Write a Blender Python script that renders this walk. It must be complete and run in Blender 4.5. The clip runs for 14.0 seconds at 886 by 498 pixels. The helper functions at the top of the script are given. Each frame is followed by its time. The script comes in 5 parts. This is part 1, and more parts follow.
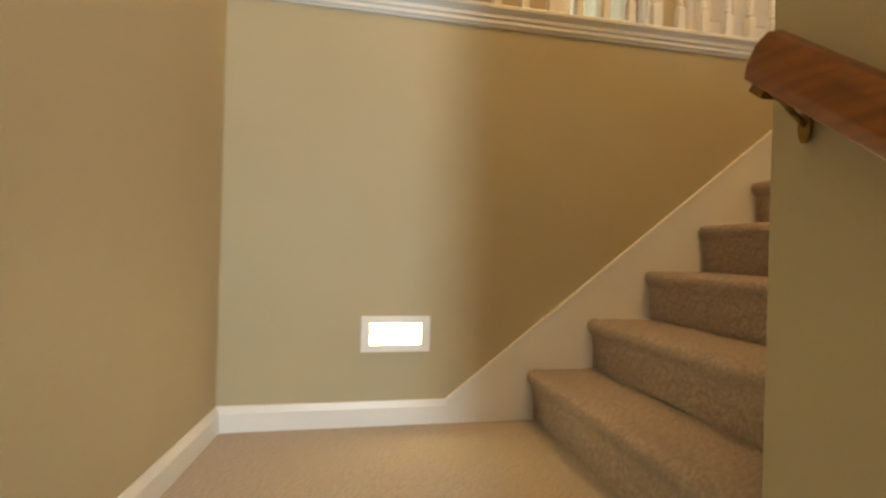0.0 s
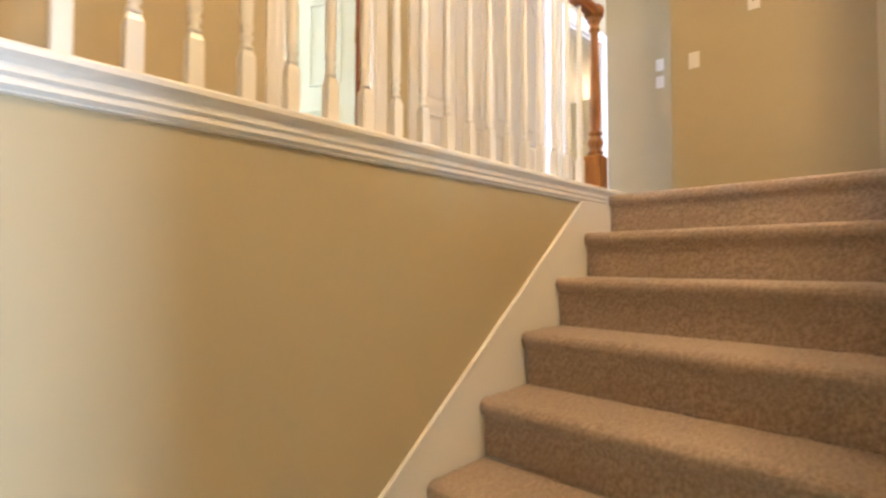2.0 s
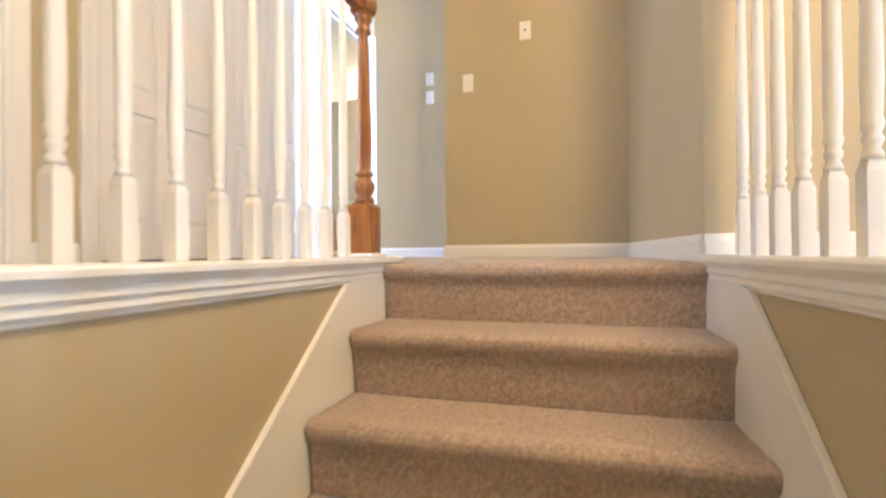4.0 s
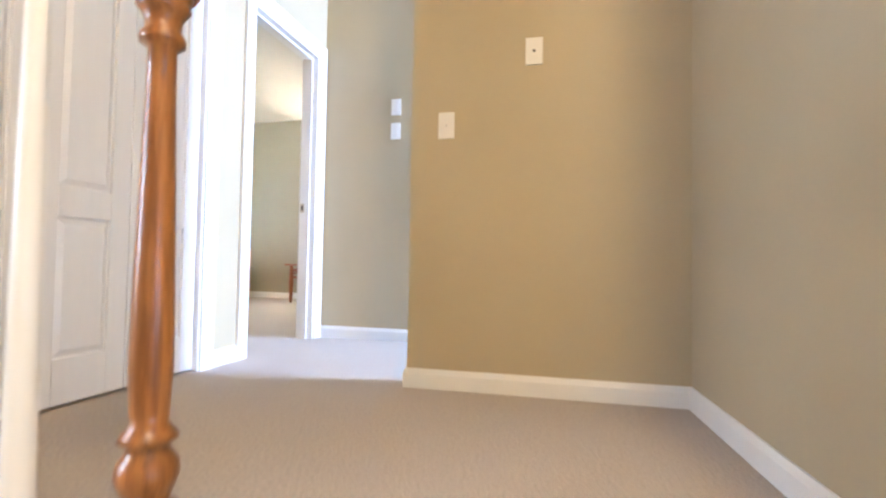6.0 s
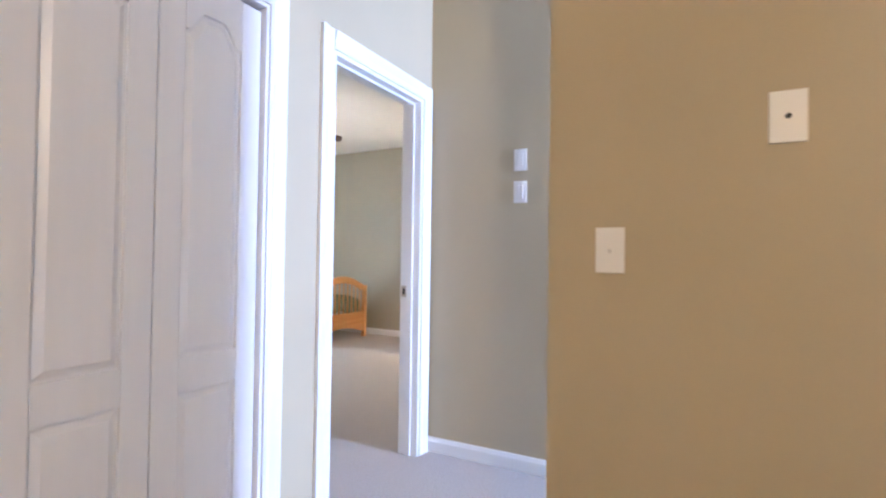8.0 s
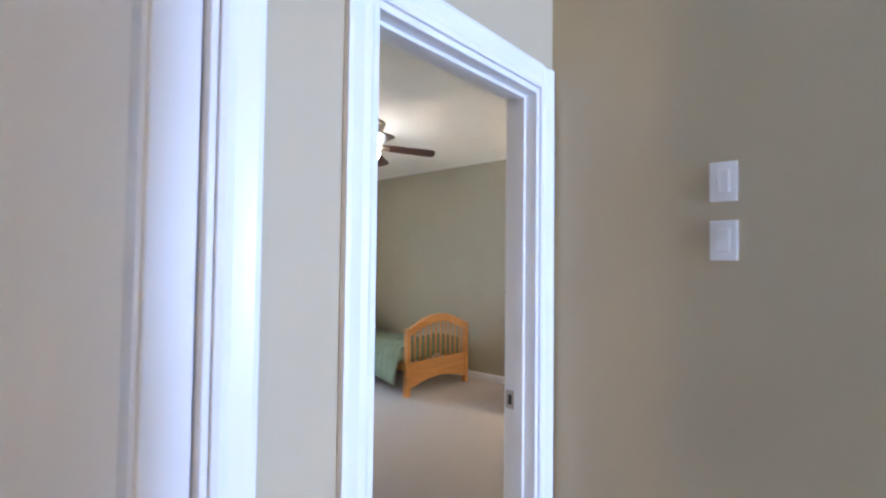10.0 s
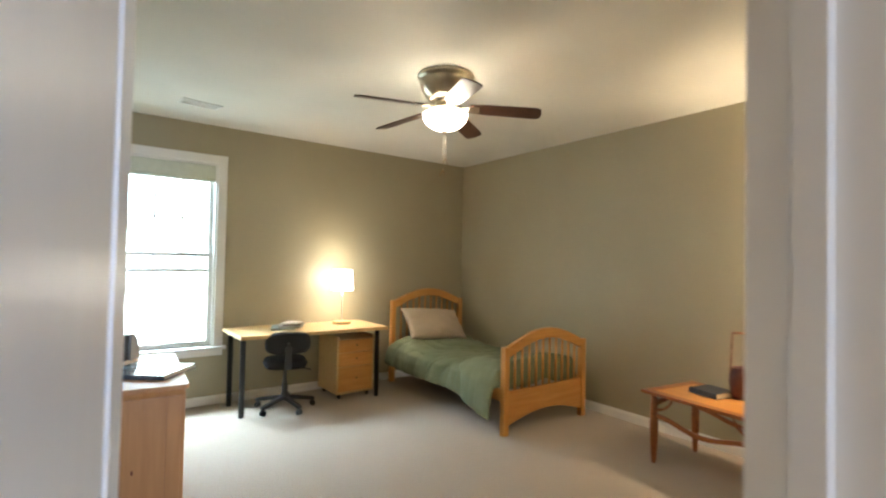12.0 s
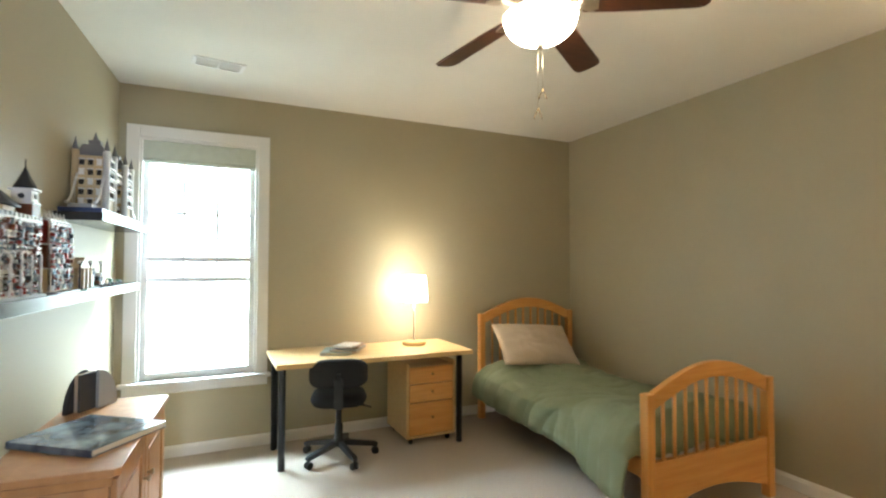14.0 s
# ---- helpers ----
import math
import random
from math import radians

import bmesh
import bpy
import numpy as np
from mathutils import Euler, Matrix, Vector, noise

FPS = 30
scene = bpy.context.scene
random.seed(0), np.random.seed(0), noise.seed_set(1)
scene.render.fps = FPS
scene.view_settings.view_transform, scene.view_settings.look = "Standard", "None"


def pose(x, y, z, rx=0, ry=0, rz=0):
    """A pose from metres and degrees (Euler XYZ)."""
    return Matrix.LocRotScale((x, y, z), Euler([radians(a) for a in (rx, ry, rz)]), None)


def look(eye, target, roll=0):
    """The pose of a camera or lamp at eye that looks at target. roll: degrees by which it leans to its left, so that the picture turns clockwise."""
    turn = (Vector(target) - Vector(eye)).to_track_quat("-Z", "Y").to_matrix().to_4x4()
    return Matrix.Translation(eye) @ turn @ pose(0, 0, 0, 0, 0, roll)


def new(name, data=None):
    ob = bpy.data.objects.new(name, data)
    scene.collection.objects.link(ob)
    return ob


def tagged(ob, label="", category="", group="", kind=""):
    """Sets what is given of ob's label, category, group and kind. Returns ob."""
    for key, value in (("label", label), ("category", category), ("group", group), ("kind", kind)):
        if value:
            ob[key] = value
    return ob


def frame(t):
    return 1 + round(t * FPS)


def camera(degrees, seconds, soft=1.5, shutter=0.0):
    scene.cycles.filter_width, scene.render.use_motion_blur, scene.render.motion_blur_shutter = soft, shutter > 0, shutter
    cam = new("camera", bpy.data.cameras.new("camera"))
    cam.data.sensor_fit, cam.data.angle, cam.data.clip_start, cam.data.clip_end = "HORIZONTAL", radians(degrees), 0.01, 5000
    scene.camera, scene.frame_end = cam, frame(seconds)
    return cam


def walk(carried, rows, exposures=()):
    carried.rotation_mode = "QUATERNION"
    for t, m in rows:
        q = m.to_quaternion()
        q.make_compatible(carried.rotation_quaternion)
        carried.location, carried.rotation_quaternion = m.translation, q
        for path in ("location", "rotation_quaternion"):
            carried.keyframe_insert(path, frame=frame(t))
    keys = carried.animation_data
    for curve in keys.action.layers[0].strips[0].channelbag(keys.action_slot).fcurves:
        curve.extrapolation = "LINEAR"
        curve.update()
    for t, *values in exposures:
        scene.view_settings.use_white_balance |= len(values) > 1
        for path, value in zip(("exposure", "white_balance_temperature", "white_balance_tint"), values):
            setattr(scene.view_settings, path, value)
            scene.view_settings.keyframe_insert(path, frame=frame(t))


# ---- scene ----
cam = camera(83.6, 14.0, 2.2, 0.5)
PATH = [
    (0, (-2.33, -1.715, -0.864), (-1.921, 0.242, -0.862), 1.6),
    (0.5, (-2.344, -1.503, -0.712), (-1.605, 0.355, -0.75), 1.6),
    (1, (-2.344, -1.306, -0.568), (-1.323, 0.414, -0.588), 1.3),
    (1.5, (-2.27, -1.136, -0.427), (-1.016, 0.422, -0.395), 0.0),
    (2, (-2.167, -0.99, -0.314), (-0.705, 0.374, -0.257), 0.0),
    (2.5, (-2.007, -0.858, -0.219), (-0.372, 0.292, -0.159), 0.1),
    (3, (-1.846, -0.766, -0.127), (-0.072, 0.156, -0.097), -0.3),
    (3.2, (-1.768, -0.736, -0.104), (0.049, 0.1, -0.078), -0.4),
    (5.3, (-0.904, -0.548, 0.317), (1.057, -0.158, 0.347), 0.6),
    (5.5, (-0.741, -0.507, 0.357), (1.216, -0.099, 0.413), 1.2),
    (6, (-0.439, -0.408, 0.54), (1.503, 0.066, 0.605), 1.0),
    (6.5, (-0.24, -0.351, 0.699), (1.674, 0.224, 0.775), 1.2),
    (7, (-0.046, -0.274, 0.86), (1.838, 0.394, 0.923), 1.4),
    (7.5, (0.15, -0.199, 0.983), (1.976, 0.614, 1.047), 0.8),
    (8, (0.34, -0.116, 1.13), (2.107, 0.819, 1.165), 0.8),
    (8.5, (0.532, -0.001, 1.265), (2.245, 1.03, 1.293), 0.8),
    (8.7, (0.62, 0.045, 1.325), (2.309, 1.116, 1.355), 0.8),
    (11, (1.726, 0.828, 1.418), (3.117, 2.263, 1.489), 0.8),
    (11.5, (1.939, 1.009, 1.422), (3.253, 2.515, 1.477), 1.0),
    (12, (2.156, 1.203, 1.428), (3.359, 2.800, 1.477), 1.2),
    (12.5, (2.393, 1.427, 1.440), (3.464, 3.115, 1.495), 1.5),
    (13, (2.606, 1.680, 1.433), (3.577, 3.427, 1.500), 1.5),
    (13.5, (2.789, 1.950, 1.430), (3.696, 3.732, 1.497), 0.8),
    (14, (2.957, 2.238, 1.407), (3.807, 4.047, 1.469), 0.1),
]
walk(cam, [(t, look(eye, target, roll)) for t, eye, target, roll in PATH],
     [(0, -0.55, 7100, 14), (1.0, -0.32, 6200, 15), (2.0, 0.18, 5850, 16), (3.0, 0.42, 5400, 15), (5.5, 0.45, 4850, 13), (7.5, 0.05, 4700, 17), (8.5, -0.25, 4600, 20), (11.0, -0.86, 5050, 13), (11.5, -0.98, 5600, 12), (12.5, -0.92, 5850, 9), (14.0, -0.82, 5900, 9)])


# ---- light ----
world = bpy.data.worlds.new("world")
scene.world = world
world.use_nodes = True
wn = world.node_tree
sky = wn.nodes.new("ShaderNodeTexSky")
sky.sky_type, sky.sun_disc, sky.sun_elevation, sky.sun_rotation = "NISHITA", False, radians(40), radians(200)
wn.links.new(sky.outputs[0], wn.nodes["Background"].inputs[0])
wn.nodes["Background"].inputs[1].default_value = 0.1


def area(name, m, w, h, power, colour):
    d = bpy.data.lights.new(name, "AREA")
    d.shape, d.size, d.size_y, d.energy, d.color = "RECTANGLE", w, h, power, colour
    new(name, d).matrix_world = m


def bulb(name, x, y, z, power, colour, r=0.05):
    d = bpy.data.lights.new(name, "POINT")
    d.energy, d.color, d.shadow_soft_size = power, colour, r
    new(name, d).location = (x, y, z)


WARM, AMBER, DAY = (1.0, 0.74, 0.44), (1.0, 0.65, 0.28), (0.70, 0.80, 1.0)
area("entry_window_light", look((-2.06, -4.3, -0.3), (-2.3, 0, -0.9)), 0.26, 2.2, 130, (0.72, 0.90, 1.0))
area("bedroom_sky_light", look((3.2, 8.6, 4.0), (2.9, 6.4, 1.3)), 7.0, 2.4, 12000, (0.74, 0.93, 1.0))
area("corridor_window_light", look((2.56, -4.2, 1.5), (2.1, 1.3, 1.1)), 0.6, 1.5, 450, DAY)
area("mint_room_window_light", look((-2.35, 4.2, 1.45), (-0.5, 1.3, 1.15)), 2.0, 1.5, 215, (1.0, 0.96, 0.88))
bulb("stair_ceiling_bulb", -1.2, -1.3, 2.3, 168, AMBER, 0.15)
bulb("fan_bulb", 4.185, 3.905, 2.405, 75, WARM, 0.02)
bulb("desk_lamp_bulb", 4.515, 6.120, 1.205, 30, (1.0, 0.84, 0.62), 0.05)
bulb("floor_lamp_bulb", 5.995, 2.270, 1.48, 114, WARM, 0.05)


# ---- materials ----
def mat(name, c, rough=0.6, c2=None, scale=6.0, metal=0.0, bump=0.0, bscale=200.0, emit=0.0, ecol=None, spec=None, stretch=None, trans=0.0, detail=4.0, rand=0.0):
    m = bpy.data.materials.new(name)
    m.use_nodes = True
    nt = m.node_tree
    b = nt.nodes["Principled BSDF"]
    b.inputs["Base Color"].default_value = (*c, 1)
    b.inputs["Roughness"].default_value = rough
    b.inputs["Metallic"].default_value = metal
    if spec is not None:
        b.inputs["Specular IOR Level"].default_value = spec
    if trans:
        b.inputs["Transmission Weight"].default_value = trans
    tc = nt.nodes.new("ShaderNodeTexCoord")
    mp = nt.nodes.new("ShaderNodeMapping")
    nt.links.new(tc.outputs["Object"], mp.inputs[0])
    if stretch:
        mp.inputs["Scale"].default_value = stretch
    if c2:
        n = nt.nodes.new("ShaderNodeTexNoise")
        n.inputs["Scale"].default_value, n.inputs["Detail"].default_value = scale, detail
        nt.links.new(mp.outputs[0], n.inputs["Vector"])
        mx = nt.nodes.new("ShaderNodeMix")
        mx.data_type = "RGBA"
        mx.inputs[6].default_value, mx.inputs[7].default_value = (*c, 1), (*c2, 1)
        rp = nt.nodes.new("ShaderNodeValToRGB")
        rp.color_ramp.elements[0].position, rp.color_ramp.elements[1].position = 0.35, 0.65
        nt.links.new(n.outputs[0], rp.inputs[0])
        nt.links.new(rp.outputs[0], mx.inputs[0])
        out = mx.outputs[2]
        if rand:
            oi = nt.nodes.new("ShaderNodeObjectInfo")
            hs = nt.nodes.new("ShaderNodeHueSaturation")
            ma = nt.nodes.new("ShaderNodeMapRange")
            ma.inputs[3].default_value, ma.inputs[4].default_value = 1 - rand, 1 + rand
            nt.links.new(oi.outputs["Random"], ma.inputs[0])
            nt.links.new(ma.outputs[0], hs.inputs["Value"])
            nt.links.new(out, hs.inputs["Color"])
            out = hs.outputs[0]
        nt.links.new(out, b.inputs["Base Color"])
    if bump:
        n2 = nt.nodes.new("ShaderNodeTexNoise")
        n2.inputs["Scale"].default_value, n2.inputs["Detail"].default_value = bscale, 3
        nt.links.new(mp.outputs[0], n2.inputs["Vector"])
        bp = nt.nodes.new("ShaderNodeBump")
        bp.inputs["Strength"].default_value, bp.inputs["Distance"].default_value = bump, 0.004
        nt.links.new(n2.outputs[0], bp.inputs["Height"])
        nt.links.new(bp.outputs[0], b.inputs["Normal"])
    if emit:
        b.inputs["Emission Color"].default_value = (*(ecol or c), 1)
        b.inputs["Emission Strength"].default_value = emit
    return m


def carpet_mat(name, a, b2, c3, pile=90):
    m = mat(name, a, 0.95, b2, pile, bump=1.0, bscale=pile * 2.8, detail=6.0, spec=0.1)
    nt = m.node_tree
    b = nt.nodes["Principled BSDF"]
    old = b.inputs["Base Color"].links[0].from_socket
    n = nt.nodes.new("ShaderNodeTexNoise")
    n.inputs["Scale"].default_value, n.inputs["Detail"].default_value = 7, 5
    tc = nt.nodes.new("ShaderNodeTexCoord")
    nt.links.new(tc.outputs["Object"], n.inputs["Vector"])
    rp = nt.nodes.new("ShaderNodeValToRGB")
    rp.color_ramp.elements[0].position, rp.color_ramp.elements[1].position = 0.42, 0.72
    nt.links.new(n.outputs[0], rp.inputs[0])
    sc = nt.nodes.new("ShaderNodeMath")
    sc.operation = "MULTIPLY"
    sc.inputs[1].default_value = 0.55
    nt.links.new(rp.outputs[0], sc.inputs[0])
    mx = nt.nodes.new("ShaderNodeMix")
    mx.data_type = "RGBA"
    mx.inputs[7].default_value = (*c3, 1)
    nt.links.new(sc.outputs[0], mx.inputs[0])
    nt.links.new(old, mx.inputs[6])
    nt.links.new(mx.outputs[2], b.inputs["Base Color"])
    b.inputs["Sheen Weight"].default_value = 0.25
    return m


PAINT = mat("khaki_wall_paint", (0.465, 0.395, 0.255), 0.62, (0.44, 0.372, 0.236), 1.6, bump=0.12, bscale=160)
ROOM_PAINT = mat("taupe_wall_paint", (0.375, 0.335, 0.228), 0.5, (0.36, 0.32, 0.215), 1.6, bump=0.12, bscale=160)
MINT_PAINT = mat("mint_wall_paint", (0.58, 0.72, 0.66), 0.6, (0.56, 0.70, 0.64), 1.5, bump=0.1, bscale=160)
CEIL = mat("ceiling_paint", (0.76, 0.74, 0.68), 0.85, (0.73, 0.71, 0.65), 2.0, bump=0.2, bscale=120)
WHITE = mat("white_gloss_paint", (0.80, 0.79, 0.77), 0.32, (0.77, 0.76, 0.74), 3.0, bump=0.05, bscale=60)
DOORW = mat("white_door_paint", (0.80, 0.79, 0.79), 0.33, (0.78, 0.77, 0.77), 4.0, bump=0.07, bscale=70, stretch=(6, 6, 0.5))
WARMLIT = mat("cream_paint", (0.74, 0.66, 0.50), 0.4, (0.70, 0.62, 0.46), 3.0, bump=0.05, bscale=60)
CARPET = carpet_mat("beige_carpet", (0.52, 0.44, 0.36), (0.37, 0.31, 0.245), (0.43, 0.36, 0.29), 100)
STAIRC = carpet_mat("brown_stair_carpet", (0.48, 0.38, 0.31), (0.29, 0.225, 0.18), (0.38, 0.295, 0.24), 95)
OAK = mat("golden_oak", (0.34, 0.145, 0.036), 0.28, (0.17, 0.064, 0.015), 9, bump=0.1, bscale=60, stretch=(9, 9, 0.7), detail=8)
OAKX = mat("golden_oak_rail", (0.34, 0.12, 0.026), 0.28, (0.20, 0.06, 0.013), 9, bump=0.1, bscale=60, stretch=(0.7, 9, 9), detail=8)
OAKY = mat("dark_oak_rail", (0.26, 0.085, 0.02), 0.3, (0.16, 0.045, 0.011), 9, bump=0.1, bscale=60, stretch=(9, 0.7, 9), detail=8)
PINE = mat("honey_pine", (0.62, 0.31, 0.085), 0.38, (0.54, 0.245, 0.055), 5, bump=0.06, bscale=80, stretch=(8, 8, 0.6), detail=7, rand=0.05)
PINEX = mat("honey_pine_cross", (0.62, 0.31, 0.085), 0.38, (0.54, 0.245, 0.055), 5, bump=0.06, bscale=80, stretch=(0.6, 8, 8), detail=7, rand=0.04)
CAB = mat("cabinet_maple", (0.53, 0.275, 0.11), 0.36, (0.46, 0.225, 0.085), 4, bump=0.05, bscale=80, stretch=(7, 7, 0.5), detail=7)
BIRCH = mat("birch_veneer", (0.68, 0.47, 0.22), 0.35, (0.61, 0.405, 0.18), 4, bump=0.04, bscale=80, stretch=(0.5, 7, 7), detail=7, rand=0.06)
CHERRY = mat("cherry_wood", (0.33, 0.105, 0.028), 0.3, (0.22, 0.062, 0.016), 6, bump=0.05, bscale=80, stretch=(7, 0.7, 7), detail=7)
INLAY = mat("light_inlay", (0.60, 0.28, 0.065), 0.3, (0.52, 0.225, 0.05), 6, stretch=(7, 0.6, 7), detail=7)
WALNUT = mat("walnut_blade", (0.075, 0.028, 0.014), 0.32, (0.045, 0.016, 0.009), 6, stretch=(1, 8, 8), detail=6)
BLACK = mat("black_plastic", (0.016, 0.016, 0.018), 0.5, (0.022, 0.022, 0.024), 20, bump=0.1, bscale=300)
FABRIC = mat("black_fabric", (0.012, 0.012, 0.014), 0.95, (0.02, 0.02, 0.022), 200, bump=0.4, bscale=500)
LACQUER = mat("black_lacquer", (0.014, 0.014, 0.016), 0.2, (0.02, 0.02, 0.022), 14, bump=0.03, bscale=90)
DARKM = mat("black_metal", (0.02, 0.02, 0.022), 0.35, metal=0.6)
NICKEL = mat("brushed_nickel", (0.52, 0.46, 0.36), 0.28, (0.46, 0.40, 0.31), 30, metal=1.0)
BRASS = mat("antique_brass", (0.30, 0.19, 0.07), 0.38, (0.22, 0.13, 0.05), 25, metal=1.0)
STEEL = mat("steel", (0.55, 0.54, 0.52), 0.3, metal=1.0)
DUVET = mat("sage_duvet", (0.20, 0.228, 0.14), 0.9, (0.175, 0.202, 0.12), 5, bump=0.35, bscale=420)
LINEN = mat("beige_pillowcase", (0.55, 0.445, 0.335), 0.92, (0.51, 0.41, 0.30), 8, bump=0.3, bscale=420)
MATTR = mat("mattress_ticking", (0.6, 0.58, 0.52), 0.9, (0.55, 0.53, 0.47), 12)
SHADE = mat("lit_lampshade", (0.9, 0.82, 0.68), 0.8, emit=50.0, ecol=(1.0, 0.87, 0.67))
FLOORSHADE = mat("lit_floor_lampshade", (0.9, 0.80, 0.62), 0.8, emit=19.0, ecol=(1.0, 0.78, 0.46))
BOWL = mat("lit_glass_bowl", (0.95, 0.9, 0.8), 0.3, emit=63.0, ecol=(1.0, 0.83, 0.58))
STEPL = mat("step_light_lens", (1, 0.95, 0.8), 0.4, emit=80.0, ecol=(1.0, 0.84, 0.38))
OUTLOW = mat("bright_lawn", (0, 0, 0), 1.0, emit=15.0, ecol=(0.84, 1.0, 0.90))
OUTSIDE = mat("bright_garden", (0, 0, 0), 1.0, emit=19.0, ecol=(0.84, 1.0, 0.96))
GLASS = mat("clear_glass", (1, 1, 1), 0.02, trans=1.0)
PLATE = mat("white_plastic_plate", (0.82, 0.80, 0.77), 0.35)
SHADEW = mat("roller_blind", (0.62, 0.66, 0.58), 0.8, (0.58, 0.62, 0.54), 20)
RED, TAN, GREY, WHT = [mat(n, c, 0.3) for n, c in (("red_brick_plastic", (0.30, 0.025, 0.015)), ("tan_brick_plastic", (0.55, 0.43, 0.25)), ("grey_brick_plastic", (0.33, 0.34, 0.35)), ("white_brick_plastic", (0.72, 0.72, 0.70)))]
BLUE, DGREEN, DBROWN = [mat(n, c, 0.3) for n, c in (("blue_brick_plastic", (0.015, 0.035, 0.12)), ("green_brick_plastic", (0.05, 0.14, 0.06)), ("reddish_brown_plastic", (0.16, 0.05, 0.022)))]
CLAY = mat("red_clay_glaze", (0.12, 0.027, 0.014), 0.5, (0.05, 0.014, 0.010), 9, bump=0.2, bscale=70)
NAVY = mat("navy_cover", (0.022, 0.028, 0.045), 0.45, (0.03, 0.036, 0.055), 30)
PAPER = mat("page_edges", (0.72, 0.62, 0.44), 0.8, (0.64, 0.54, 0.37), 80, stretch=(1, 1, 30))
PHOTO = mat("dark_glossy_cover", (0.035, 0.04, 0.06), 0.1, (0.22, 0.26, 0.28), 9, detail=6)
TEAL = mat("pale_blue_cover", (0.32, 0.42, 0.44), 0.5, (0.4, 0.5, 0.52), 12)
DARKGAP = mat("dark_gap", (0.03, 0.025, 0.02), 0.9)


# ---- building helpers ----
def box(bm, x0, y0, z0, x1, y1, z1, bev=0.0, m=None, seg=2):
    t = bmesh.new()
    bmesh.ops.create_cube(t, size=1, matrix=Matrix.Translation(((x0 + x1) / 2, (y0 + y1) / 2, (z0 + z1) / 2)) @ Matrix.Diagonal((abs(x1 - x0), abs(y1 - y0), abs(z1 - z0), 1)))
    if bev:
        bmesh.ops.bevel(t, geom=t.edges[:], offset=bev, segments=seg, profile=0.6, affect="EDGES")
    return merge(bm, t, m)


def merge(bm, t, m=None):
    if m is not None:
        bmesh.ops.transform(t, matrix=m, verts=t.verts)
    me = bpy.data.meshes.new("tmp")
    t.to_mesh(me)
    t.free()
    bm.from_mesh(me)
    bpy.data.meshes.remove(me)
    return bm


def prism(bm, pts, a, b, axis="y", bev=0.0, m=None):
    """A polygon in the plane across the axis, drawn out from a to b."""
    t = bmesh.new()
    def at(p, q):
        return {"y": (p[0], q, p[1]), "x": (q, p[0], p[1]), "z": (p[0], p[1], q)}[axis]
    lo = [t.verts.new(at(p, a)) for p in pts]
    hi = [t.verts.new(at(p, b)) for p in pts]
    t.faces.new(lo), t.faces.new(hi)
    for i in range(len(pts)):
        t.faces.new((lo[i - 1], lo[i], hi[i], hi[i - 1]))
    bmesh.ops.recalc_face_normals(t, faces=t.faces)
    if bev:
        bmesh.ops.bevel(t, geom=t.edges[:], offset=bev, segments=2, profile=0.6, affect="EDGES")
    return merge(bm, t, m)


def lathe(bm, prof, seg=24, m=None):
    """Turns a profile of (radius, height) about z."""
    t = bmesh.new()
    rings = [[t.verts.new((r * math.cos(2 * math.pi * i / seg), r * math.sin(2 * math.pi * i / seg), z)) for i in range(seg)] for r, z in prof]
    for a, b in zip(rings, rings[1:]):
        for i in range(seg):
            t.faces.new((a[i - 1], a[i], b[i], b[i - 1]))
    if prof[0][0] > 1e-4:
        t.faces.new(rings[0][::-1])
    if prof[-1][0] > 1e-4:
        t.faces.new(rings[-1])
    bmesh.ops.remove_doubles(t, verts=t.verts, dist=1e-5)
    bmesh.ops.recalc_face_normals(t, faces=t.faces)
    for f in t.faces:
        f.smooth = len(f.verts) == 4
    return merge(bm, t, m)


def rod(bm, p, q, r, r2=None, seg=12):
    d = Vector(q) - Vector(p)
    return lathe(bm, [(r, 0), (r2 if r2 is not None else r, d.length)], seg, Matrix.Translation(p) @ d.to_track_quat("Z", "Y").to_matrix().to_4x4())


def tube(bm, pts, r, seg=8):
    for p, q in zip(pts, pts[1:]):
        rod(bm, p, q, r, seg=seg)
    return bm


def mesh_of(name, bm, material, smooth=False):
    me = bpy.data.meshes.new(name)
    bm.normal_update()
    if smooth:
        for f in bm.faces:
            f.smooth = True
    bm.to_mesh(me)
    bm.free()
    me.materials.append(material)
    return me


def part(name, bm, material, parent, label="", smooth=False):
    ob = new(name, mesh_of(name, bm, material, smooth))
    ob.parent = parent
    return tagged(ob, label) if label else ob


def again(ob, parent, m):
    """The same mesh as one more part."""
    o = new(ob.name.split(".")[0], ob.data)
    o.parent, o.matrix_basis = parent, m
    return o


def thing(name, label, category, m=None, group="", kind=""):
    ob = new(name)
    ob.empty_display_size = 0.1
    if m is not None:
        ob.matrix_basis = m
    return tagged(ob, label, category, group, kind)


def structure(name, bm, material, label, category="wall"):
    return tagged(new(name, mesh_of(name, bm, material)), label, category, kind="structure")


B = bmesh.new
H = 2.70            # ceiling
R, T, N = 0.185, 0.235, 8
LZ = -R * N         # landing
SW = -1.06          # south edge of the flight
LX = -2.71          # west wall of the stair
NW = 1.325          # north wall of the hall
EX = 2.89           # end wall

